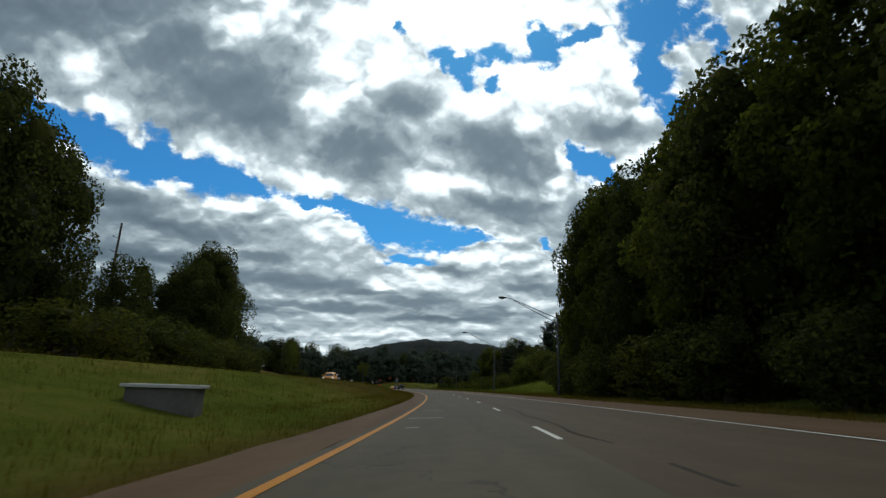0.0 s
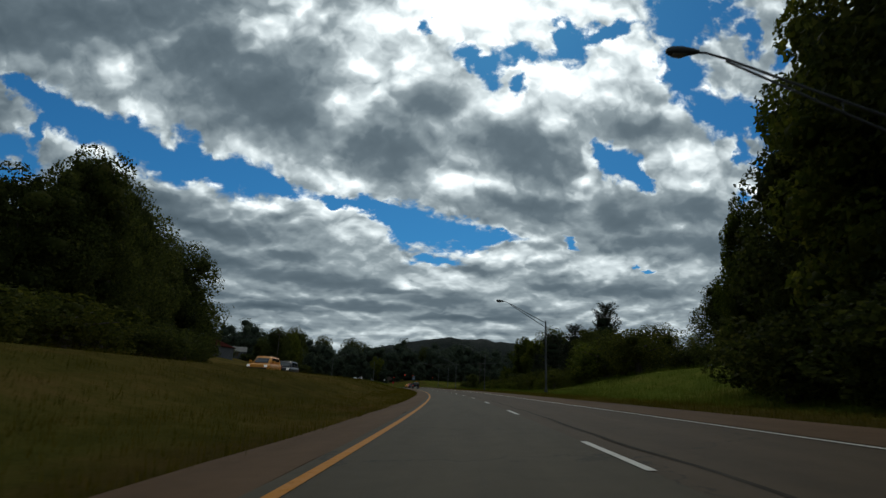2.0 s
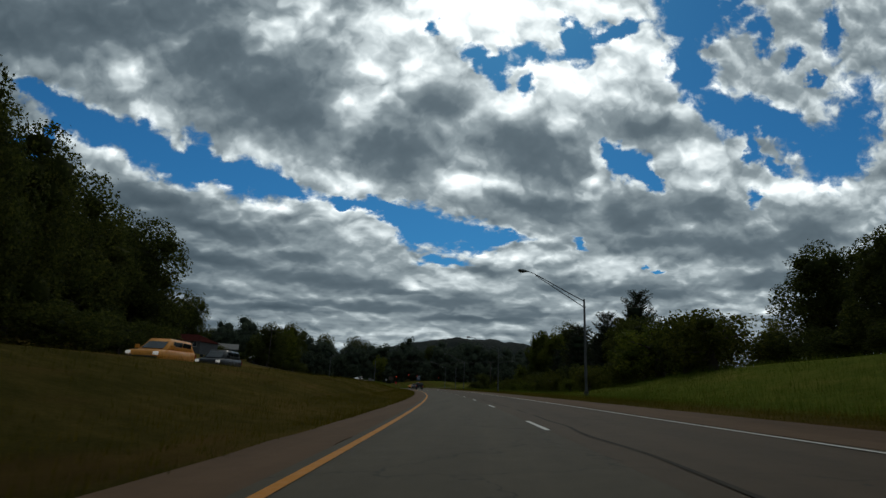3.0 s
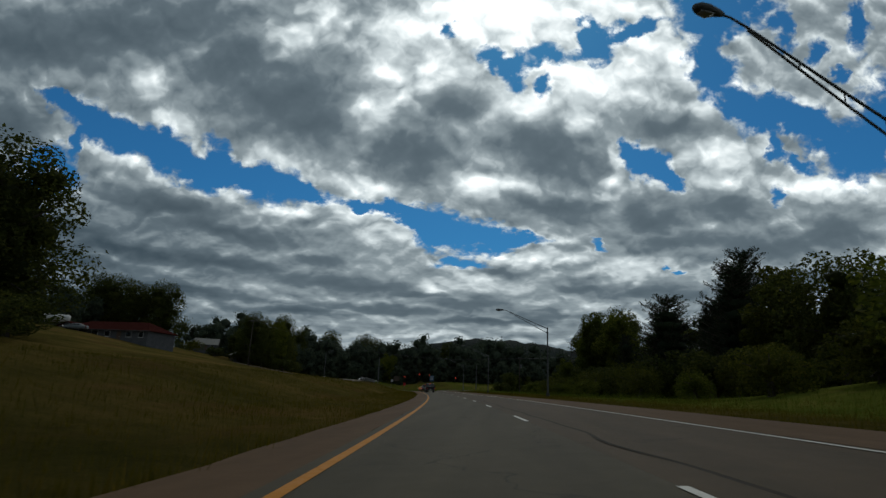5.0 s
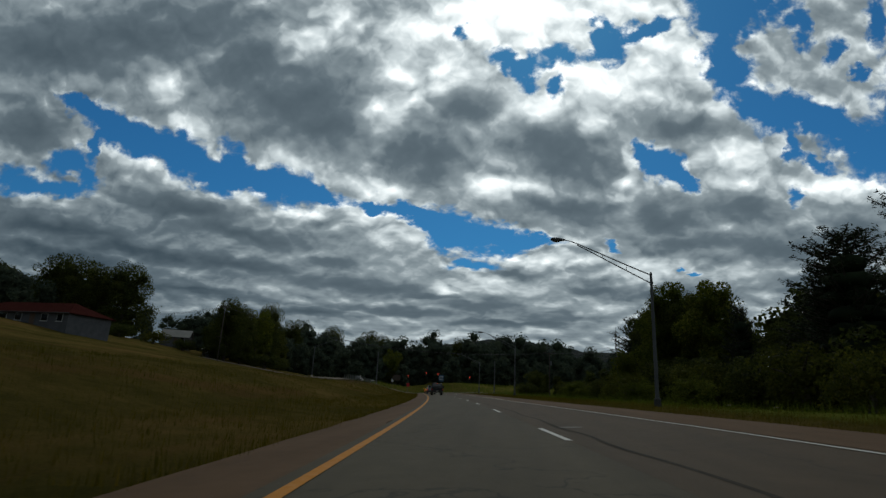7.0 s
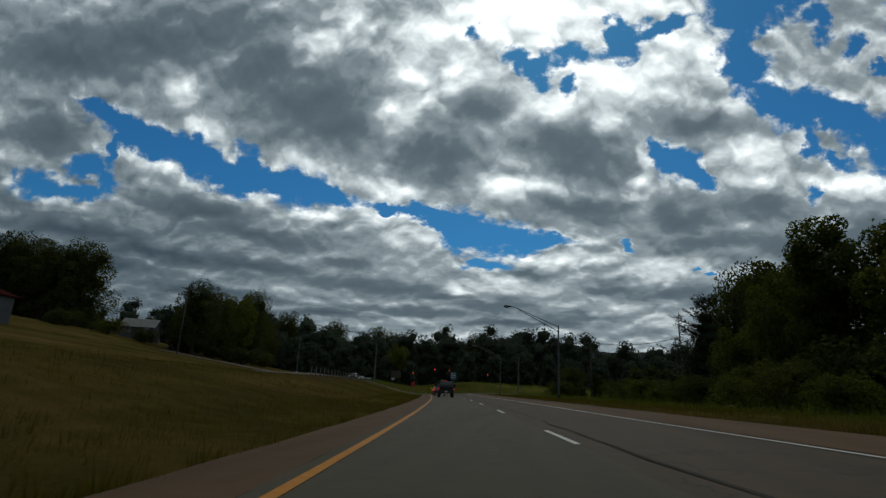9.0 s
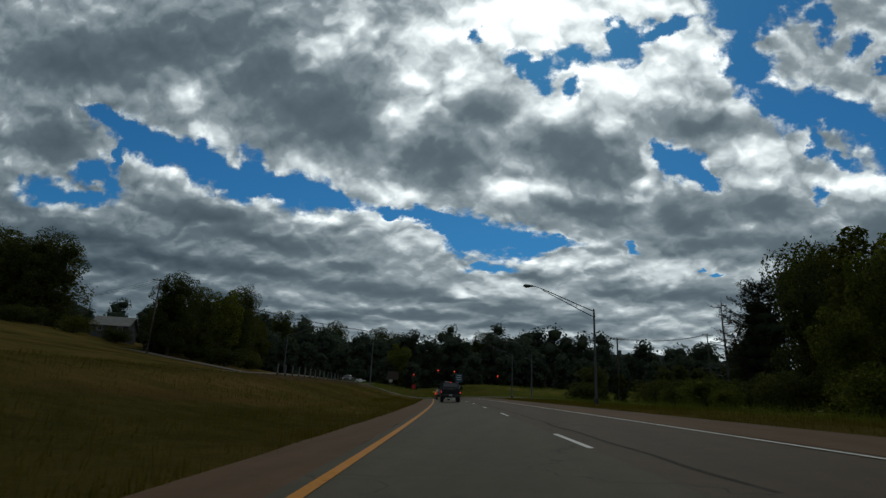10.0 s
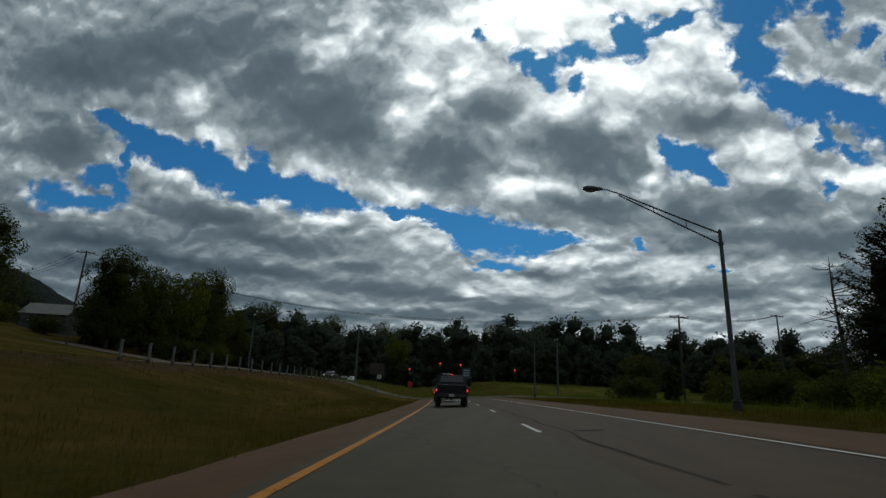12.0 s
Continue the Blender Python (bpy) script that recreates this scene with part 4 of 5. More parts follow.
# ---- small mesh tools ----
for key, low, high, kw in (("galvanised", (0.07, 0.073, 0.075), (0.14, 0.145, 0.15), {"Metallic": 0.5}), ("dark_steel", (0.03, 0.03, 0.032), (0.07, 0.07, 0.07), {"Metallic": 0.5}),
                           ("timber", (0.03, 0.023, 0.018), (0.07, 0.055, 0.043), {}), ("concrete", (0.30, 0.29, 0.27), (0.45, 0.44, 0.41), {}), ("shaded_concrete", (0.05, 0.046, 0.04), (0.12, 0.11, 0.098), {}), ("post_white", (0.08, 0.08, 0.078), (0.14, 0.14, 0.136), {}),
                           ("shingle_red", (0.026, 0.0075, 0.0065), (0.046, 0.0145, 0.012), {"Specular_IOR_Level": 0.0}), ("shingle_grey", (0.10, 0.098, 0.09), (0.17, 0.165, 0.15), {}), ("siding", (0.058, 0.059, 0.063), (0.098, 0.099, 0.105), {"Specular_IOR_Level": 0.0}),
                           ("white_board", (0.3, 0.3, 0.295), (0.42, 0.42, 0.41), {}), ("brown_board", (0.05, 0.03, 0.02), (0.1, 0.06, 0.04), {}), ("rubber", (0.012, 0.012, 0.012), (0.03, 0.03, 0.03), {}),
                           ("signal_yellow", (0.02, 0.018, 0.012), (0.05, 0.042, 0.025), {}), ("sign_red", (0.25, 0.01, 0.01), (0.4, 0.02, 0.02), {}), ("sign_blue", (0.022, 0.055, 0.095), (0.04, 0.085, 0.14), {}), ("sign_brown", (0.035, 0.024, 0.018), (0.06, 0.042, 0.03), {}),
                           ("deadwood", (0.05, 0.045, 0.04), (0.12, 0.11, 0.1), {})):
    MAT[key] = material(key, mottled(low, high, 14.0, 0.9, 0.25, 0.01), **kw)


def car_paint(name, colour):
    def build(g, bsdf, join):
        dust = g.noise(place(g), 3.0, 5.0, 0.6).outputs["Fac"]
        join(g.mix(g.span(dust, 0.45, 0.75, 0.0, 0.2), colour, (0.06, 0.055, 0.048)), "Base Color")
        join(g.span(dust, 0.4, 0.7, 0.35, 0.6), "Roughness")
    return material(name, build, Coat_Weight=0.1, Specular_IOR_Level=0.2)


MAT["paint_black"] = car_paint("paint_black", (0.008, 0.009, 0.011))
MAT["paint_orange"] = car_paint("paint_orange", (0.55, 0.22, 0.03))
MAT["paint_white"] = car_paint("paint_white", (0.7, 0.7, 0.69))
MAT["paint_grey"] = car_paint("paint_grey", (0.10, 0.11, 0.12))
MAT["paint_yellow"] = car_paint("paint_yellow", (0.6, 0.33, 0.02))
MAT["paint_red"] = car_paint("paint_red", (0.35, 0.02, 0.015))
MAT["dark_glass"] = material("dark_glass", None, Base_Color=(0.01, 0.012, 0.014, 1), Roughness=0.06, Specular_IOR_Level=0.6)
MAT["chrome"] = material("chrome", mottled((0.45, 0.46, 0.47), (0.6, 0.6, 0.61), 6, 1, 0.1, 0.002, rough=(0.18, 0.35)), Metallic=1.0)
MAT["red_lens"] = material("red_lens", None, Base_Color=(0.25, 0.01, 0.01, 1), Roughness=0.2)
MAT["amber_lens"] = material("amber_lens", None, Base_Color=(0.35, 0.12, 0.01, 1), Roughness=0.25)
MAT["lamp_red"] = material("lamp_red", None, Base_Color=(0.4, 0.02, 0.02, 1), Emission_Color=(1.0, 0.06, 0.04, 1), Emission_Strength=0.9)
MAT["head_lens"] = material("head_lens", None, Base_Color=(0.6, 0.6, 0.6, 1), Roughness=0.1, Emission_Color=(1, 0.95, 0.85, 1), Emission_Strength=0.2)
MAT["lamp_glass"] = material("lamp_glass", mottled((0.18, 0.19, 0.19), (0.3, 0.31, 0.31), 8, 1, 0.1, 0.002, rough=(0.1, 0.3)))


def box(bm, x0, x1, y0, y1, z0, z1, bevel=0.0):
    """A box with rounded edges, added to bm."""
    v = [bm.verts.new((x, y, z)) for x in (x0, x1) for y in (y0, y1) for z in (z0, z1)]
    f = [bm.faces.new([v[i] for i in q]) for q in ((0, 1, 3, 2), (4, 6, 7, 5), (0, 4, 5, 1), (2, 3, 7, 6), (0, 2, 6, 4), (1, 5, 7, 3))]
    if bevel:
        edges = list({e for q in f for e in q.edges})
        bmesh.ops.bevel(bm, geom=edges, offset=bevel, segments=2, affect="EDGES", profile=0.6)
    return bm


def boxed(*size, bevel=0.0):
    return box(bmesh.new(), *size, bevel=bevel)


def rod(pts, radii, sides=8):
    bm = bmesh.new()
    limb(bm, pts, radii, sides)
    return bm


def loft(rings):
    """A skin through rings of points, closed at both ends."""
    bm = bmesh.new()
    rows = [[bm.verts.new(p) for p in r] for r in rings]
    for a, b in zip(rows, rows[1:]):
        k = len(a)
        for i in range(k):
            bm.faces.new((a[i], a[(i + 1) % k], b[(i + 1) % k], b[i]))
    bm.faces.new(rows[0][::-1])
    bm.faces.new(rows[-1])
    bmesh.ops.recalc_face_normals(bm, faces=bm.faces)
    for f in bm.faces:
        f.smooth = True
    return bm


def sheet(corners, thick=0.012):
    """A flat pane through four corners, with a little thickness."""
    a, b, c, d = [Vector(p) for p in corners]
    nrm = (b - a).cross(d - a).normalized() * thick
    bm = bmesh.new()
    lo = [bm.verts.new(p - nrm) for p in (a, b, c, d)]
    hi = [bm.verts.new(p + nrm) for p in (a, b, c, d)]
    bm.faces.new(lo[::-1])
    bm.faces.new(hi)
    for i in range(4):
        bm.faces.new((lo[i], lo[(i + 1) % 4], hi[(i + 1) % 4], hi[i]))
    bmesh.ops.recalc_face_normals(bm, faces=bm.faces)
    return bm


# ---- street lamps along the shoulder ----


def street_lamp():
    """A davit lamp: tapered pole on a concrete foot, trussed arm, cobra head. The arm points along +x."""
    root = new("street_lamp")
    part("foot", rod([(0, 0, -0.6), (0, 0, 0.12), (0, 0, 0.16)], [0.28, 0.28, 0.24], 12), MAT["concrete"], root, "round concrete foot")
    part("base_shroud", rod([(0, 0, 0.14), (0, 0, 0.6), (0, 0, 0.66)], [0.21, 0.19, 0.12], 10), MAT["dark_steel"], root, "dark transformer base")
    part("pole", rod([(0, 0, 0.6), (0, 0, 4.0), (0, 0, 7.85), (0, 0, 7.95)], [0.115, 0.095, 0.075, 0.03], 12), MAT["galvanised"], root, "dull grey tapered pole")
    part("upper_arm", rod([(0, 0, 7.75), (1.5, 0, 8.33), (3.2, 0, 9.02), (4.4, 0, 9.5), (4.9, 0, 9.66), (5.2, 0, 9.68)], [0.04, 0.04, 0.036, 0.033, 0.03, 0.03]), MAT["galvanised"], root)
    part("lower_arm", rod([(0, 0, 7.25), (1.5, 0, 7.98), (3.2, 0, 8.83), (4.4, 0, 9.42)], [0.036, 0.036, 0.033, 0.03]), MAT["galvanised"], root)
    for a in (1.45, 2.85):
        part("strut", rod([(a, 0, 7.25 + a * 0.488), (a, 0, 7.75 + a * 0.39)], [0.018, 0.018], 6), MAT["galvanised"], root)
    part("clamp", rod([(0, 0, 7.2), (0, 0, 7.34)], [0.11, 0.11], 10), MAT["galvanised"], root)
    head = part("lamp_head", loft([[(x, w * math.cos(a), 9.68 + h * math.sin(a) + (0.02 if math.sin(a) > 0 else 0)) for a in [2 * math.pi * i / 12 for i in range(12)]]
                                   for x, w, h in ((5.1, 0.05, 0.04), (5.3, 0.11, 0.08), (5.6, 0.17, 0.12), (5.85, 0.16, 0.11), (5.98, 0.08, 0.06))]), MAT["galvanised"], root, "grey cobra lamp head")
    part("lens", loft([[(x, w * math.cos(a), z + 0.02 * math.sin(a)) for a in [2 * math.pi * i / 10 for i in range(10)]] for x, w, z in ((5.45, 0.08, 9.58), (5.6, 0.13, 9.55), (5.85, 0.1, 9.57))]), MAT["lamp_glass"], head, "unlit glass lens")
    return root


lamp = tagged(street_lamp(), "tall grey davit street lamp with a trussed arm over the road", "street lamp", "street lamps")
LAMPS = [(53.75, -9.3), (112.8, -11.7), (158.3, -9.65), (211.8, -9.7), (265.5, -10.5)]
for i, (s, n) in enumerate(LAMPS):
    m = spot(s, n, 0.3, 197 if i == 1 else 180, 1.23 if i == 1 else 1.0)
    if i == 0:
        lamp.matrix_basis = m
    else:
        copy_thing(lamp, m)
copy_thing(lamp, spot(277, 33.5, 3.0, 0))

# ---- poles and wires ----


def utility_pole(tall, arms=1, box_on=False):
    root = new("utility_pole")
    part("shaft", rod([(0, 0, -0.8), (0, 0, tall * 0.5), (0.03, 0, tall)], [0.17, 0.14, 0.1] if arms else [0.32, 0.26, 0.18], 10), MAT["timber"], root, "weathered timber shaft")
    if not arms:
        # a tall line pole: stand-off brackets one above the other, each with its insulator
        for drop in (2.9, 5.8, 9.1):
            z = tall - drop
            arm = part("bracket", rod([(-0.15, 0, z), (-0.6, 0, z + 0.08), (-1.05, 0, z + 0.25)], [0.07, 0.06, 0.045], 7), MAT["dark_steel"], root, "stand-off bracket")
            part("insulator", rod([(-1.05, 0, z + 0.22), (-1.07, 0, z + 0.34), (-1.08, 0, z + 0.52)], [0.05, 0.1, 0.05], 8), MAT["post_white"], arm)
        part("cap", rod([(0.03, 0, tall - 0.05), (0.03, 0, tall + 0.22), (0.03, 0, tall + 0.3)], [0.2, 0.17, 0.05], 8), MAT["dark_steel"], root)
    for i in range(arms):
        z = tall - 0.35 - i * 1.6
        arm = part("crossarm", boxed(-1.25, 1.25, -0.17, -0.07, z, z + 0.13, bevel=0.015), MAT["timber"], root)
        for x in (-1.15, -0.45, 0.45, 1.15):
            part("insulator", rod([(x, -0.12, z + 0.13), (x, -0.12, z + 0.2), (x, -0.12, z + 0.3)], [0.03, 0.055, 0.03], 8), MAT["post_white"], arm)
        for x in (-0.7, 0.7):
            part("brace", rod([(x, -0.12, z), (0, -0.12, z - 0.7)], [0.02, 0.02], 5), MAT["dark_steel"], arm)
    if box_on:
        part("transformer", rod([(0.32, -0.1, tall - 2.9), (0.32, -0.1, tall - 2.85), (0.32, -0.1, tall - 2.0), (0.32, -0.1, tall - 1.95)], [0.2, 0.25, 0.25, 0.2], 12), MAT["galvanised"], root, "grey drum transformer")
    return root


POLES = [(264.3, 54.7, 18.7, 1, False), (251.0, -24.8, 10.5, 1, True), (275.0, -52.0, 15.0, 1, False), (108.5, 65.75, 31.2, 0, False), (300, 100, 20.0, 1, False)]
TOPS = []
for s, n, top, arms, with_box in POLES:
    base = float(lie(s, n))
    ob = utility_pole(top - base, arms, with_box)
    ob.matrix_basis = spot(s, n, base, 12)
    tagged(ob, ("weathered timber utility pole with crossarm" if arms else "tall dark timber line pole with stand-off brackets") + (" and drum transformer" if with_box else ""), "utility pole", "utility poles")
    x, y = plan(s, n)
    TOPS.append(Vector((float(x), float(y), top - 0.1)))


def wire(a, b, sag, thick=0.02):
    pts = []
    for i in range(17):
        f = i / 16
        p = a.lerp(b, f)
        p.z -= sag * 4 * f * (1 - f)
        pts.append(tuple(p))
    return rod(pts, [thick] * len(pts), 5)


for a, b, sag in ((0, 1, 4.2), (1, 2, 0.8), (4, 0, 1.5)):
    for off in (-0.9, 0.0, 0.9):
        d = Vector((0, off, 0.0))
        tagged(part("power_line", wire(TOPS[a] + d, TOPS[b] + d, sag), MAT["dark_steel"]), "thin black overhead power line between the poles", "power line", "power lines")

# ---- crossing: side road, signals and signs ----
CROSS_S = 270.0


def cross_road():
    verts, faces = [], []
    ns = np.linspace(-150, 60, 106)
    for n in ns:
        for s in (CROSS_S - 5.5 + abs(n) * 0.02, CROSS_S + 5.5 + abs(n) * 0.02):
            x, y = plan(s, n)
            verts.append((float(x), float(y), float(lie(s, n)) + 0.06))
    for i in range(len(ns) - 1):
        faces.append((2 * i, 2 * i + 1, 2 * i + 3, 2 * i + 2))
    me = bpy.data.meshes.new("road_cross")
    me.from_pydata(verts, [], faces)
    me.materials.append(MAT["asphalt_far"])
    return me


tagged(new("road_cross", cross_road()), "grey asphalt side road crossing the highway", "road", kind="structure")


def signal():
    """A three-lens traffic signal, red lit, hung from a hook."""
    root = new("traffic_signal")
    part("housing", boxed(-0.18, 0.18, -0.12, 0.12, -0.55, 0.55, bevel=0.03), MAT["signal_yellow"], root, "dark housing")
    part("hanger", rod([(0, 0, 0.55), (0, 0, 1.0)], [0.025, 0.025], 6), MAT["dark_steel"], root)
    for i, m in enumerate(("lamp_red", "amber_lens", "dark_glass")):
        z = 0.35 - i * 0.35
        lens = part("lens", rod([(0, -0.12, z), (0, -0.15, z)], [0.13, 0.11], 14), MAT[m], root, "lit red lens" if i == 0 else "")
        hood = bmesh.new()
        ring = [[(0.16 * math.cos(a), y, z + 0.16 * math.sin(a)) for a in [math.pi * (-0.15 + 1.3 * j / 10) for j in range(11)]] for y in (-0.12, -0.34)]
        rows = [[hood.verts.new(p) for p in r] for r in ring]
        for j in range(10):
            hood.faces.new((rows[0][j], rows[0][j + 1], rows[1][j + 1], rows[1][j]))
        part("visor", hood, MAT["dark_steel"], lens)
    return root


sig = tagged(signal(), "dark traffic signal showing red, hung over the crossing", "traffic signal", "traffic signals")
for i, (s, n, z) in enumerate(((275, 2.7, 4.75), (275, -0.5, 4.7), (275, -9.1, 4.2), (275, 7.5, 3.75))):
    m = spot(s, n, z)
    if i == 0:
        sig.matrix_basis = m
    else:
        copy_thing(sig, m)
ends = []
for s, n, tall in ((275.5, 16.0, 8.5), (275.5, -16.0, 8.5)):
    x, y = plan(s, n)
    base = float(lie(s, n))
    tagged(part("signal_pole", rod([(x, y, base - 0.5), (x, y, base + 4), (x, y, base + tall)], [0.16, 0.14, 0.1], 10), MAT["galvanised"]), "grey steel pole that carries the signal wire", "pole", "signal poles")
    ends.append(Vector((float(x), float(y), base + tall - 0.4)))
tagged(part("span_wire", wire(ends[0], ends[1], 1.6, 0.018), MAT["dark_steel"]), "span wire that carries the traffic signals", "wire")


def road_sign(kind, wide, high, low, mat, back="galvanised"):
    root = new("road_sign")
    part("post", rod([(0, 0.04, -0.5), (0, 0.04, low + high)], [0.035, 0.03], 8), MAT["timber" if kind == "board" else "galvanised"], root, "sign post")
    panel = part("panel", boxed(-wide / 2, wide / 2, -0.02, 0.0, low, low + high, bevel=0.006), MAT[mat], root, "sign panel")
    if kind == "bars":
        for i in range(3):
            z = low + high * (0.25 + 0.24 * i)
            part("bar", boxed(-wide * 0.36, wide * 0.36, -0.028, -0.018, z, z + high * 0.1), MAT["white_board"], panel)
    return root


for kind, s, n, wide, high, low, mat, label in (("board", 252, 10.1, 1.7, 1.25, 2.3, "sign_brown", "square brown road sign on a timber post"), ("bars", 290, -2.4, 1.5, 1.9, 2.4, "sign_blue", "blue road sign with white bars"),
                                                ("plain", 277, 7.4, 0.75, 0.9, 1.5, "sign_red", "red sign on a post at the crossing"), ("plain", 268, 11.5, 0.6, 0.75, 1.8, "white_board", "small white road sign at the median's end")):
    ob = road_sign(kind, wide, high, low, mat)
    ob.matrix_basis = spot(s, n, None, 0)
    tagged(ob, label, "road sign")

# ---- marker posts along the other carriageway ----


def marker_post():
    root = new("marker_post")
    part("post", boxed(-0.05, 0.05, -0.05, 0.05, 0.14, 0.86, bevel=0.015), MAT["post_white"], root, "whitewashed post")
    part("cap", boxed(-0.066, 0.066, -0.066, 0.066, 0.86, 0.91, bevel=0.015), MAT["post_white"], root)
    part("foot", boxed(-0.062, 0.062, -0.062, 0.062, -0.4, 0.14, bevel=0.01), MAT["rubber"], root, "black foot")
    return root


mp = tagged(marker_post(), "white wooden guard post with a black foot", "post", "guard posts")
for i in range(23):
    s = 212.8 + 2.35 * i
    m = spot(s, 16.7, None, random.Random(i).uniform(-8, 8))
    if i == 0:
        mp.matrix_basis = m
    else:
        copy_thing(mp, m)
m2 = road_sign("plain", 0.9, 0.25, 0.55, "white_board")
m2.matrix_basis = spot(268, 16.5, None, 0)
tagged(m2, "white board at the end of the guard posts", "board")

# concrete headwall of a culvert in the median
hw = new("culvert_headwall")
# the face below the slab is coloured dark to stand for its shade
part("wall", boxed(-0.86, 0.86, -0.16, 0.62, -0.9, 0.17, bevel=0.03), MAT["shaded_concrete"], hw, "dark concrete wall, its shade put into the colour")
part("coping", boxed(-0.95, 0.95, -0.26, 0.72, 0.17, 0.26, bevel=0.02), MAT["concrete"], hw, "pale weathered slab")
hw.matrix_basis = spot(13.9, 9.3, 0.45, 10)
tagged(hw, "pale concrete culvert headwall low in the median grass", "headwall")

# ---- dead tree ----


def dead_tree(tall, seed):
    rng = random.Random(seed)
    root = new("dead_tree")
    part("trunk", rod([(0, 0, -0.5), (0.1, 0, tall * 0.4), (-0.05, 0.1, tall * 0.75), (0, 0, tall)], [0.3, 0.2, 0.11, 0.02], 8), MAT["deadwood"], root)
    z = tall * 0.3
    while z < tall * 0.96:
        a, ln = rng.uniform(0, 6.28), (tall - z) * 0.34 + rng.uniform(0.4, 1.6)
        tip = (ln * math.cos(a), ln * math.sin(a), z + ln * rng.uniform(-0.15, 0.3))
        bm = rod([(0, 0, z), (tip[0] * 0.5, tip[1] * 0.5, z + 0.25 * ln * rng.uniform(-0.3, 0.5)), tip], [0.07, 0.045, 0.012], 5)
        for k in range(7):
            f = rng.uniform(0.3, 0.98)
            b = (tip[0] * f, tip[1] * f, z + (tip[2] - z) * f)
            limb(bm, [b, (b[0] + rng.uniform(-0.7, 0.7), b[1] + rng.uniform(-0.7, 0.7), b[2] + rng.uniform(-0.3, 0.6))], [0.025, 0.008], 4)
        part("branch", bm, MAT["deadwood"], root)
        z += tall * rng.uniform(0.014, 0.028)
    return root


dt = dead_tree(15.6, 4)
dt.matrix_basis = spot(243.2, -37.6, None, 0)
tagged(dt, "bare grey dead pine with broken whorled branches", "dead tree")

# ---- vehicles ----


def ring8(y, w, z0, z1, tuck=0.9, round_=0.12):
    """A rounded cross-section of a body at y."""
    r = round_
    return [(-w * tuck, y, z0), (w * tuck, y, z0), (w, y, z0 + (z1 - z0) * 0.3), (w, y, z0 + (z1 - z0) * 0.72), (w - r * 0.5, y, z1 - r * 0.25), (w - r, y, z1), (-w + r, y, z1), (-w + r * 0.5, y, z1 - r * 0.25), (-w, y, z0 + (z1 - z0) * 0.72), (-w, y, z0 + (z1 - z0) * 0.3)]


def wheel_parts(root, x, y, r, wide):
    side = 1 if x > 0 else -1
    w = new("wheel")
    w.parent = root
    part("tyre", loft([[(x + a, y + rr * math.cos(t), r + rr * math.sin(t)) for t in [2 * math.pi * i / 18 for i in range(18)]]
                       for a, rr in ((-wide / 2, r * 0.86), (-wide / 2 + 0.04, r), (wide / 2 - 0.04, r), (wide / 2, r * 0.86))]), MAT["rubber"], w, "black tyre")
    part("rim", loft([[(x + side * a, y + rr * math.cos(t), r + rr * math.sin(t)) for t in [2 * math.pi * i / 14 for i in range(14)]]
                      for a, rr in ((wide / 2 - 0.03, r * 0.62), (wide / 2 + 0.012, r * 0.6), (wide / 2 - 0.02, r * 0.2))]), MAT["galvanised"], w, "grey wheel rim")


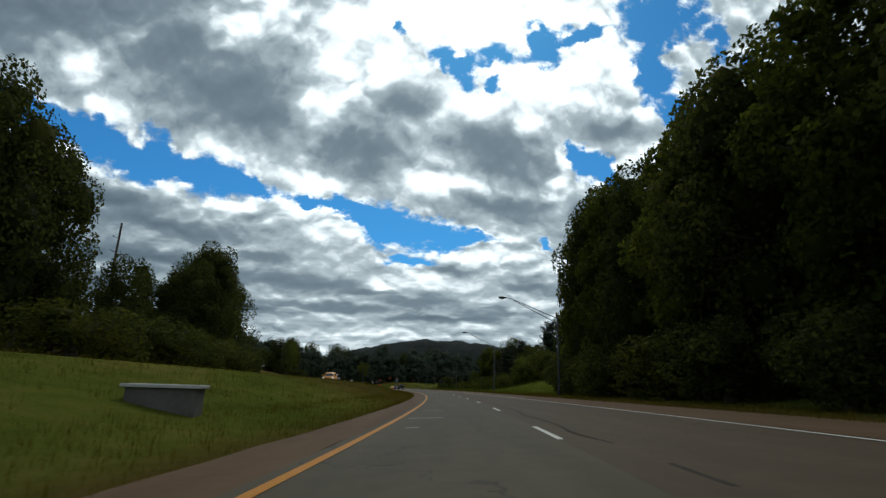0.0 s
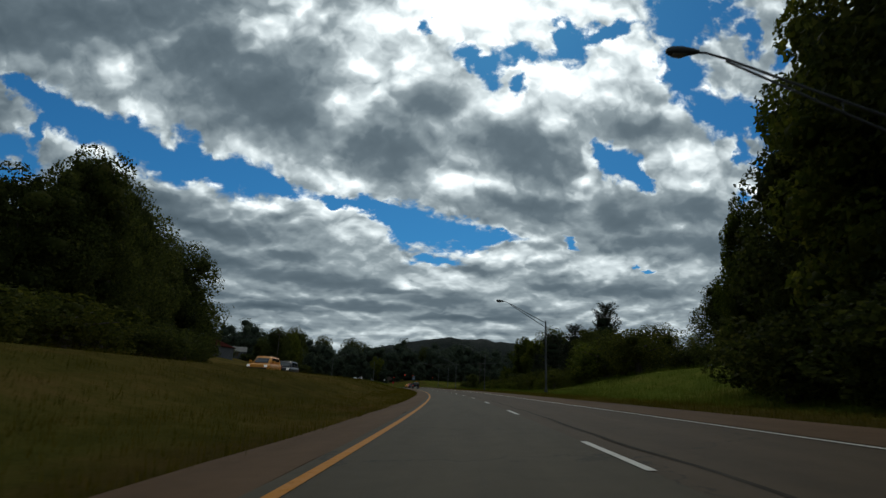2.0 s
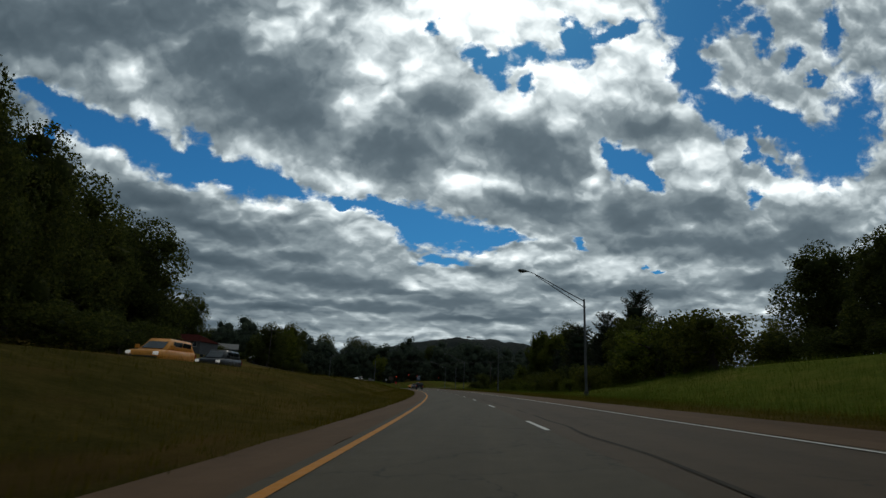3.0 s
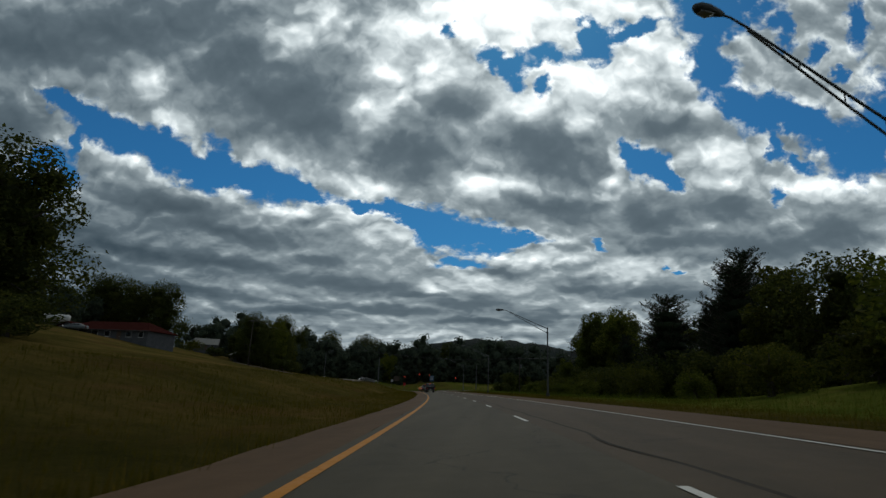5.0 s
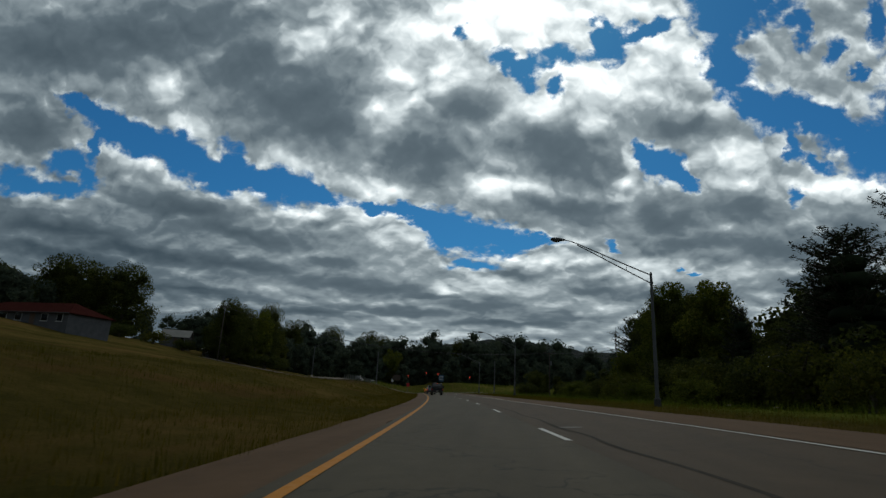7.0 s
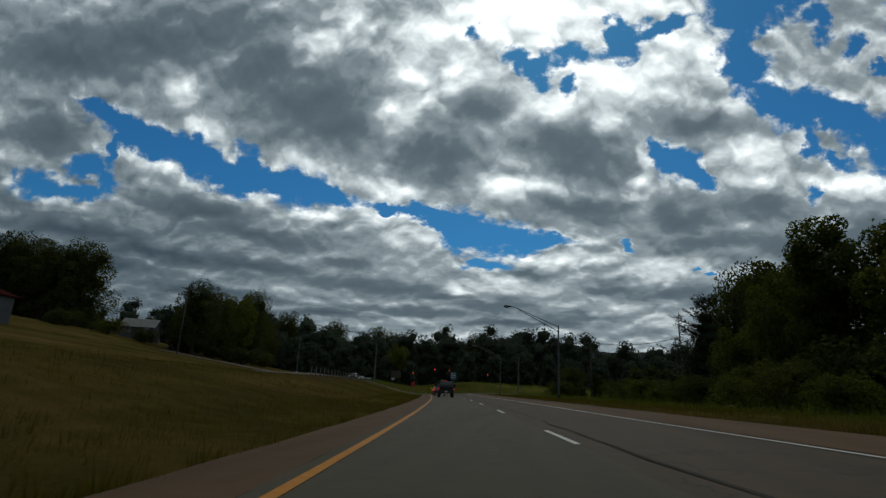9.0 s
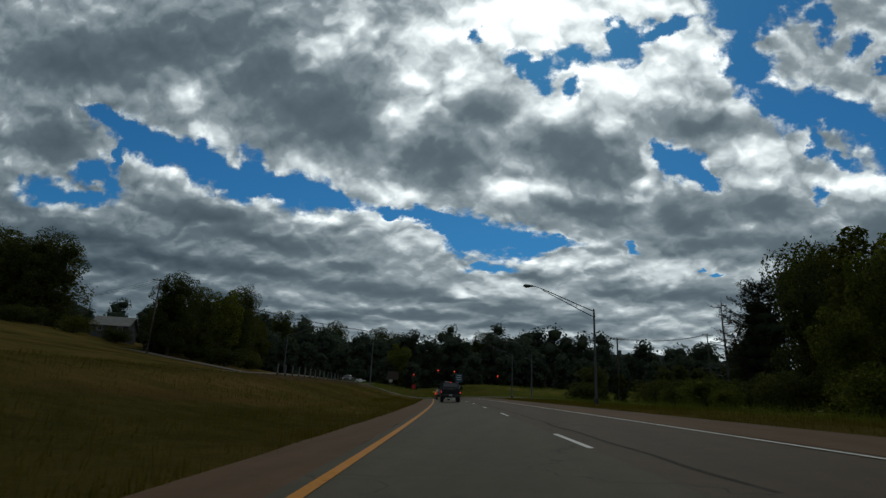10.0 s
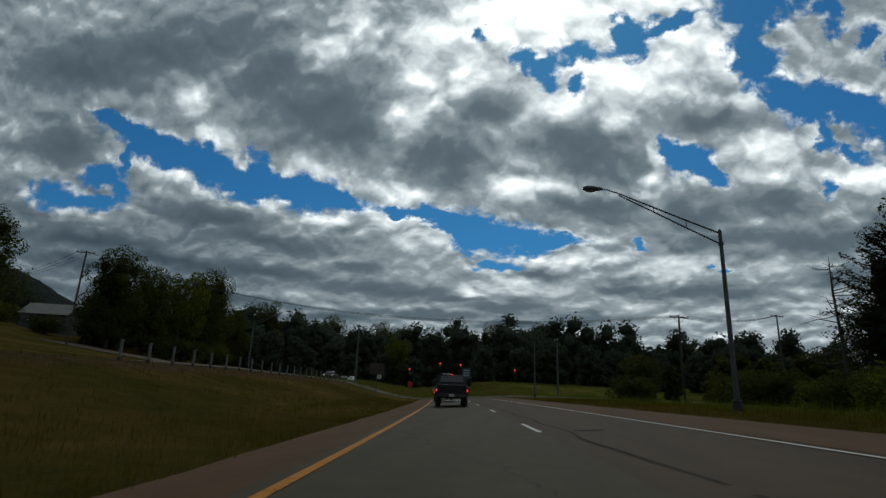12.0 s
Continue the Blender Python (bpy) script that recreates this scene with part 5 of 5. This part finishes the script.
def vehicle(name, paint, body, cabin, wheels, half, rear_y, front_y, lamps_z, roof_rail=False, lit=True):
    """A road vehicle: body and cabin lofts (y, half width, low, high), panes, wheels, lamps. It faces +y."""
    root = new(name)
    part("body", loft([ring8(*b) for b in body]), MAT[paint], root)
    part("cabin", loft([ring8(*c, 1.0, 0.16) for c in cabin]), MAT[paint], root)
    (ya, wa, za, ta), (yb, wb, zb, tb), (yc, wc, zc, tc), (yd, wd, zd, td) = cabin
    # panes lie just proud of the cabin's faces
    part("rear_window", sheet([(-wb * 0.8, ya - 0.03 + (yb - ya) * 0.25, za + (tb - za) * 0.42), (wb * 0.8, ya - 0.03 + (yb - ya) * 0.25, za + (tb - za) * 0.42), (wb * 0.74, yb - 0.05, tb - 0.1), (-wb * 0.74, yb - 0.05, tb - 0.1)]), MAT["dark_glass"], root, "dark rear window")
    part("windscreen", sheet([(-wc * 0.84, yd + 0.02, zd + 0.12), (wc * 0.84, yd + 0.02, zd + 0.12), (wc * 0.76, yc + 0.06, tc - 0.08), (-wc * 0.76, yc + 0.06, tc - 0.08)]), MAT["dark_glass"], root, "dark windscreen")
    for side in (-1, 1):
        mid = (yb + yc) / 2
        for y0, y1 in ((yb + 0.1, mid - 0.05), (mid + 0.05, yc - 0.05)):
            part("side_window", sheet([(side * (wb + 0.012), y0, zb + (tb - zb) * 0.4), (side * (wb + 0.012), y1, zb + (tb - zb) * 0.4), (side * (wb + 0.005), y1, tb - 0.15), (side * (wb + 0.005), y0, tb - 0.15)]), MAT["dark_glass"], root, "dark side window")
        tl = part("tail_light", boxed(side * half - 0.1 - side * 0.08, side * half + 0.1 - side * 0.08, rear_y - 0.03, rear_y + 0.09, lamps_z - 0.14, lamps_z + 0.14, bevel=0.02), MAT["red_lens"], root, "red tail light")
        if lit:
            part("brake_lamp", rod([(side * (half - 0.08), rear_y - 0.03, lamps_z), (side * (half - 0.08), rear_y - 0.045, lamps_z)], [0.07, 0.06], 10), MAT["lamp_red"], tl, "lit brake lamp")
        part("headlight", boxed(side * half - 0.14 - side * 0.16, side * half + 0.14 - side * 0.16, front_y - 0.1, front_y + 0.02, lamps_z - 0.12, lamps_z + 0.08, bevel=0.03), MAT["head_lens"], root, "clear headlight")
        part("mirror", boxed(side * (half + 0.12) - 0.12, side * (half + 0.12) + 0.12, yd - 0.35, yd - 0.22, zd + 0.1, zd + 0.32, bevel=0.03), MAT[paint], root)
        for y, r, w in wheels:
            wheel_parts(root, side * (half - w / 2 - 0.02), y, r, w)
    part("rear_bumper", boxed(-half * 0.94, half * 0.94, rear_y - 0.12, rear_y + 0.06, body[0][2] - 0.02, body[0][2] + 0.2, bevel=0.04), MAT["dark_steel" if name == "pickup_truck" else "rubber"], root, "rear bumper")
    part("front_bumper", boxed(-half * 0.94, half * 0.94, front_y - 0.06, front_y + 0.1, body[-1][2] - 0.02, body[-1][2] + 0.22, bevel=0.04), MAT["rubber"], root, "front bumper")
    plate = part("number_plate", boxed(-0.16, 0.16, rear_y - 0.14, rear_y - 0.122, body[0][2] + 0.02, body[0][2] + 0.17), MAT["white_board"], root, "plain pale plate")
    part("brake_bar", boxed(-0.09, 0.09, yb - 0.03, yb + 0.03, tb - 0.02, tb + 0.03), MAT["lamp_red"] if lit else MAT["red_lens"], root, "high brake light")
    return root


# the dark pickup ahead in the left lane, braking
pickup = vehicle("pickup_truck", "paint_black", [(-2.85, 0.98, 0.62, 1.28), (-2.75, 1.02, 0.58, 1.32), (0.0, 1.02, 0.5, 1.3), (1.2, 1.02, 0.5, 1.3), (2.5, 0.99, 0.52, 1.22), (2.85, 0.9, 0.55, 1.12)],
                 [(-0.75, 0.97, 1.2, 1.3), (-0.62, 0.93, 1.2, 2.0), (0.75, 0.93, 1.2, 2.02), (1.55, 0.96, 1.2, 1.34)], [(-1.85, 0.41, 0.3), (1.85, 0.41, 0.3)], 1.0, -2.85, 2.85, 1.0)
part("tailgate", boxed(-0.9, 0.9, -2.93, -2.84, 0.72, 1.34, bevel=0.03), MAT["paint_black"], pickup, "black tailgate")
part("tow_mirror", boxed(-1.34, -1.06, 0.95, 1.1, 1.35, 1.72, bevel=0.03), MAT["paint_black"], pickup)
part("tow_mirror", boxed(1.06, 1.34, 0.95, 1.1, 1.35, 1.72, bevel=0.03), MAT["paint_black"], pickup)
part("exhaust", rod([(0.6, -2.9, 0.42), (0.6, -2.2, 0.42)], [0.05, 0.05], 8), MAT["dark_steel"], pickup)
part("tow_hitch", boxed(-0.5, 0.5, -2.98, -2.86, 0.36, 0.44, bevel=0.015), MAT["chrome"], pickup, "pale steel tow hitch bar")
part("marker_light", boxed(0.7, 0.84, -0.5, -0.38, 1.99, 2.05, bevel=0.02), MAT["white_board"], pickup, "small pale roof lamp")
part("roof_light", boxed(-0.62, -0.05, -0.5, -0.36, 2.0, 2.08, bevel=0.02), MAT["white_board"], pickup, "pale roof lights")
pickup.matrix_basis = spot(226.0, 1.9, None, 0, 1.02)
tagged(pickup, "black pickup truck with lit brake lights waiting in the lane", "pickup truck")

SEDAN_BODY = [(-2.25, 0.8, 0.42, 0.92), (-2.1, 0.88, 0.3, 1.0), (0.0, 0.9, 0.25, 0.95), (1.3, 0.89, 0.25, 0.9), (2.1, 0.84, 0.28, 0.78), (2.28, 0.72, 0.36, 0.68)]
SEDAN_CABIN = [(-1.75, 0.78, 0.88, 0.98), (-0.85, 0.66, 0.9, 1.42), (0.35, 0.66, 0.9, 1.43), (1.25, 0.78, 0.86, 0.94)]
SUV_BODY = [(-2.3, 0.86, 0.5, 1.05), (-2.2, 0.93, 0.38, 1.12), (0.0, 0.94, 0.34, 1.08), (1.2, 0.94, 0.34, 1.08), (2.15, 0.9, 0.38, 1.0), (2.35, 0.8, 0.46, 0.88)]
SUV_CABIN = [(-2.22, 0.84, 1.05, 1.12), (-1.95, 0.74, 1.05, 1.74), (0.45, 0.74, 1.05, 1.76), (1.3, 0.84, 1.02, 1.1)]
WHEELS = [(-1.4, 0.33, 0.22), (1.4, 0.33, 0.22)]
for name, paint, body, cab, s, n, turn, lift, label, lit in (
        ("suv", "paint_orange", SUV_BODY, SUV_CABIN, 92.5, 19.3, 180, 0.06, "orange compact car driving on the other carriageway", False),
        ("suv", "paint_black", SUV_BODY, SUV_CABIN, 103.0, 20.0, 180, 0.06, "black off-road car driving on the other carriageway", False),
        ("sedan", "paint_white", SEDAN_BODY, SEDAN_CABIN, 330.0, 24.0, 180, 0.06, "white saloon driving on the other carriageway", False),
        ("suv", "paint_grey", SUV_BODY, SUV_CABIN, 243.0, 2.4, 0, 0.03, "dark grey off-road car queueing at the signals", True),
        ("sedan", "paint_yellow", SEDAN_BODY, SEDAN_CABIN, 257.0, 2.6, 0, 0.03, "yellow saloon waiting at the signals", True),
        ("sedan", "paint_black", SEDAN_BODY, SEDAN_CABIN, 284.0, 21.5, 180, 0.06, "black saloon leaving the crossing", False),
        ("sedan", "paint_red", SEDAN_BODY, SEDAN_CABIN, 232.0, 75.0, 60, 0.1, "red saloon parked in a garden", False),
        ("sedan", "paint_grey", SEDAN_BODY, SEDAN_CABIN, 218.5, 80.0, 100, 0.1, "dark grey saloon parked before the garage", False)):
    ob = vehicle(name, paint, body, cab, WHEELS, 0.88 if name == "sedan" else 0.93, body[0][0], body[-1][0], 0.72 if name == "sedan" else 0.85, lit=lit)
    ob.matrix_basis = spot(s, n, float(lie(s, n)) + lift, turn)
    tagged(ob, label, "car")

# ---- houses on the slope ----


def slab(bm, *corners):
    """A roof plane through three or four corners, then its thickness below."""
    q, thick = [Vector(p) for p in corners[:-1]], corners[-1]
    nrm = (q[1] - q[0]).cross(q[-1] - q[0]).normalized()
    if nrm.z < 0:
        nrm = -nrm
    hi = [bm.verts.new(p) for p in q]
    lo = [bm.verts.new(p - nrm * thick) for p in q]
    bm.faces.new(hi)
    bm.faces.new(lo[::-1])
    k = len(q)
    for i in range(k):
        bm.faces.new((hi[i], lo[i], lo[(i + 1) % k], hi[(i + 1) % k]))
    bmesh.ops.recalc_face_normals(bm, faces=bm.faces)
    return bm


def prism(x0, x1, y0, y1, z0, zr):
    """The gable wedge under a roof whose ridge runs along x."""
    bm = bmesh.new()
    ym = (y0 + y1) / 2
    v = [bm.verts.new(p) for p in ((x0, y0, z0), (x0, y1, z0), (x0, ym, zr), (x1, y0, z0), (x1, y1, z0), (x1, ym, zr))]
    for f in ((0, 1, 2), (3, 5, 4), (0, 3, 4, 1), (0, 2, 5, 3), (1, 4, 5, 2)):
        bm.faces.new([v[i] for i in f])
    bmesh.ops.recalc_face_normals(bm, faces=bm.faces)
    return bm


def pane_set(root, x, z, w, h, y):
    win = part("window", boxed(x - w / 2 - 0.07, x + w / 2 + 0.07, y - 0.05, y + 0.02, z - 0.07, z + h + 0.07, bevel=0.01), MAT["white_board"], root, "white window frame")
    part("pane", boxed(x - w / 2, x + w / 2, y - 0.058, y - 0.045, z, z + h), MAT["dark_glass"], win)
    part("sill", boxed(x - w / 2 - 0.12, x + w / 2 + 0.12, y - 0.12, y, z - 0.13, z - 0.07, bevel=0.01), MAT["white_board"], win)


def house(wide, deep, wall, ridge, wall_mat, roof_mat, windows, door_x, porch=None, hip=0.0):
    """A low house with a gabled roof, its front towards -y."""
    root = new("house")
    part("wall", boxed(-wide / 2, wide / 2, 0, deep, -2.5, wall, bevel=0.02), MAT[wall_mat], root)
    if not hip:
        part("gable", prism(-wide / 2 + 0.003, wide / 2 - 0.003, 0.003, deep - 0.003, wall, ridge - 0.16), MAT[wall_mat], root)
    o = 0.5
    drop = (ridge - wall) / (deep / 2) * o
    roof = bmesh.new()
    e = wide / 2 + o
    for y in (-o, deep + o):
        slab(roof, (-e, y, wall - drop), (e, y, wall - drop), (e - hip, deep / 2, ridge), (-e + hip, deep / 2, ridge), 0.14)
    if hip:
        for side in (-1, 1):
            slab(roof, (side * e, -o, wall - drop), (side * e, deep + o, wall - drop), (side * (e - hip), deep / 2, ridge), 0.14)
    rf = part("roof", roof, MAT[roof_mat], root, "shingle roof")
    part("gutter", boxed(-wide / 2 - o, wide / 2 + o, -o - 0.1, -o, wall - drop - 0.12, wall - drop, bevel=0.02), MAT["siding"], rf)
    for x, z, w, h in windows:
        pane_set(root, x, z, w, h, 0.0)
    d = part("door", boxed(door_x - 0.5, door_x + 0.5, -0.05, 0.02, 0.05, 2.1, bevel=0.01), MAT["brown_board"], root, "dark front door")
    part("handle", rod([(door_x + 0.38, -0.1, 1.0), (door_x + 0.38, -0.05, 1.0)], [0.03, 0.03], 8), MAT["chrome"], d)
    if porch:
        x0, x1, out = porch
        pr = part("porch", prism(-out, 0.4, x0, x1, wall - 0.1, wall + (x1 - x0) * 0.2), MAT[wall_mat], root, "gabled garage front")
        pr.matrix_basis = Matrix.Rotation(radians(90), 4, "Z") @ Matrix.Diagonal((1, -1, 1, 1))
        for x in (x0 + 0.1, x1 - 0.1):
            part("porch_post", boxed(x - 0.14, x + 0.14, -out, -out + 0.28, -2.0, wall - 0.1, bevel=0.02), MAT[wall_mat], root)
        xm, zt, zl = (x0 + x1) / 2, wall + (x1 - x0) * 0.2 + 0.08, wall - 0.22
        pf = bmesh.new()
        slab(pf, (x0 - 0.4, -out - 0.4, zl), (xm, -out - 0.4, zt), (xm, deep * 0.35, zt), (x0 - 0.4, deep * 0.35, zl), 0.12)
        slab(pf, (x1 + 0.4, -out - 0.4, zl), (xm, -out - 0.4, zt), (xm, deep * 0.35, zt), (x1 + 0.4, deep * 0.35, zl), 0.12)
        part("porch_roof", pf, MAT[roof_mat], root)
        # no real opening: a black panel on the wall paints the garage's inner shade
        part("garage_opening", boxed(x0 + 0.5, x1 - 0.5, -0.04, 0.01, 0.0, wall - 0.3), MAT["rubber"], root, "black panel painted as the shade inside an open garage")
    return root


h1 = house(22.0, 9.0, 2.6, 4.6, "siding", "shingle_red", [(-2.0, 1.0, 1.6, 1.1), (1.2, 1.0, 1.2, 1.1), (6.4, 1.0, 1.2, 1.1), (9.4, 1.0, 1.0, 1.1)], 4.0, (-9.2, -3.8, 2.6), 4.2)
h1.matrix_basis = spot(223.0, 76.5, 8.0, -13, 1.04)
tagged(h1, "long grey bungalow with a red shingle roof and garage", "house")
h2 = house(9.0, 8.0, 2.7, 5.2, "siding", "shingle_grey", [(-2.4, 1.0, 1.1, 1.2), (2.6, 1.0, 1.1, 1.2)], 0.3)
h2.matrix_basis = spot(288.0, 75.5, 10.0, 12, 0.82)
tagged(h2, "small grey house with a pale grey roof among trees", "house")

# white tank trailer in the garden
tank = new("tank_trailer")
part("tank", loft([[(x, r * math.cos(a), 1.9 + r * math.sin(a)) for a in [2 * math.pi * i / 20 for i in range(20)]] for x, r in ((-3.2, 0.3), (-3.1, 0.75), (-2.8, 0.98), (2.8, 0.98), (3.1, 0.75), (3.2, 0.3))]), MAT["white_board"], tank, "white tank")
part("frame", boxed(-3.0, 3.4, -0.6, 0.6, 0.7, 0.9, bevel=0.02), MAT["dark_steel"], tank)
for x in (-1.9, -0.9):
    for y in (-0.85, 0.85):
        part("wheel", loft([[(x + 0.4 * math.cos(t), y + a, 0.4 + 0.4 * math.sin(t)) for t in [2 * math.pi * i / 16 for i in range(16)]] for a in (-0.12, 0.12)]), MAT["rubber"], tank)
part("landing_leg", boxed(2.4, 2.55, -0.5, -0.35, -0.3, 0.75), MAT["dark_steel"], tank)
part("landing_leg", boxed(2.4, 2.55, 0.35, 0.5, -0.3, 0.75), MAT["dark_steel"], tank)
tank.matrix_basis = spot(232.0, 93.0, None, 20)
tagged(tank, "white tank trailer parked beside the house", "trailer")

# small boat trailer and shed in the gardens
shed = house(4.0, 3.2, 2.2, 3.1, "siding", "shingle_grey", [(1.1, 1.0, 0.7, 0.8)], -0.6)
shed.matrix_basis = spot(283, 64.5, None, -50)
shed.name = "shed"
tagged(shed, "small grey garden shed with a grey roof", "shed")

# ---- grass and weeds along the verges ----


def tufts(name, bands, count, seed, low, high, spread=0.09, mat="blade"):
    """Upright bent blades in bunches over bands (s0, s1, n0, n1)."""
    rng = np.random.default_rng(seed)
    area = np.array([(b[1] - b[0]) * (b[3] - b[2]) for b in bands])
    pick = rng.choice(len(bands), count, p=area / area.sum())
    b = np.array(bands)[pick]
    s = b[:, 0] + (b[:, 1] - b[:, 0]) * rng.random(count)
    n = b[:, 2] + (b[:, 3] - b[:, 2]) * rng.random(count)
    x, y = plan(s, n)
    z = lie(s, n) + 0.0
    per = 5
    X = np.repeat(x, per) + rng.normal(size=count * per) * spread
    Y = np.repeat(y, per) + rng.normal(size=count * per) * spread
    Z = np.repeat(z, per)
    hgt = np.repeat(low + (high - low) * rng.random(count) ** 2, per) * (0.6 + 0.6 * rng.random(count * per))
    a = rng.random(count * per) * 2 * math.pi
    w = 0.006 + 0.009 * rng.random(count * per)
    ca, sa = np.cos(a), np.sin(a)
    lean = hgt * (0.15 + 0.5 * rng.random(count * per))
    p0 = np.stack([X - ca * w, Y - sa * w, Z - 0.12], 1)
    p1 = np.stack([X + ca * w, Y + sa * w, Z - 0.12], 1)
    p2 = np.stack([X - sa * lean, Y + ca * lean, Z + hgt], 1)
    verts = np.stack([p0, p1, p2], 1).reshape(-1, 3)
    me = bpy.data.meshes.new(name)
    k = len(X)
    me.vertices.add(k * 3)
    me.vertices.foreach_set("co", verts.astype(np.float32).ravel())
    me.loops.add(k * 3)
    me.loops.foreach_set("vertex_index", np.arange(k * 3, dtype=np.int32))
    me.polygons.add(k)
    me.polygons.foreach_set("loop_start", (np.arange(k) * 3).astype(np.int32))
    me.update(calc_edges=True)
    me.materials.append(MAT[mat])
    return me


tagged(new("verge_grass", tufts("verge_grass", [(0, 250, 5.3, 9.0), (0, 250, -10.5, -6.4)], 26000, 5, 0.06, 0.28, 0.12)), "ragged dry roadside grass at the shoulder's edge", "grass", kind="stuff")
tagged(new("median_grass", tufts("median_grass", [(0, 250, 8.0, 17.0), (0, 250, -16, -9.5), (0, 220, 25.5, 34)], 28000, 6, 0.06, 0.3, 0.2)), "tall olive and straw grass on the median and bank", "grass", kind="stuff")
tagged(new("bank_grass", tufts("bank_grass", [(56, 125, -30, -10.5), (56, 110, -22, -10.5), (125, 250, -16, -10.5), (262, 320, -60, 30)], 26000, 7, 0.15, 0.75, 0.3, "blade_green")), "fresh green grass on the bank", "grass", kind="stuff")
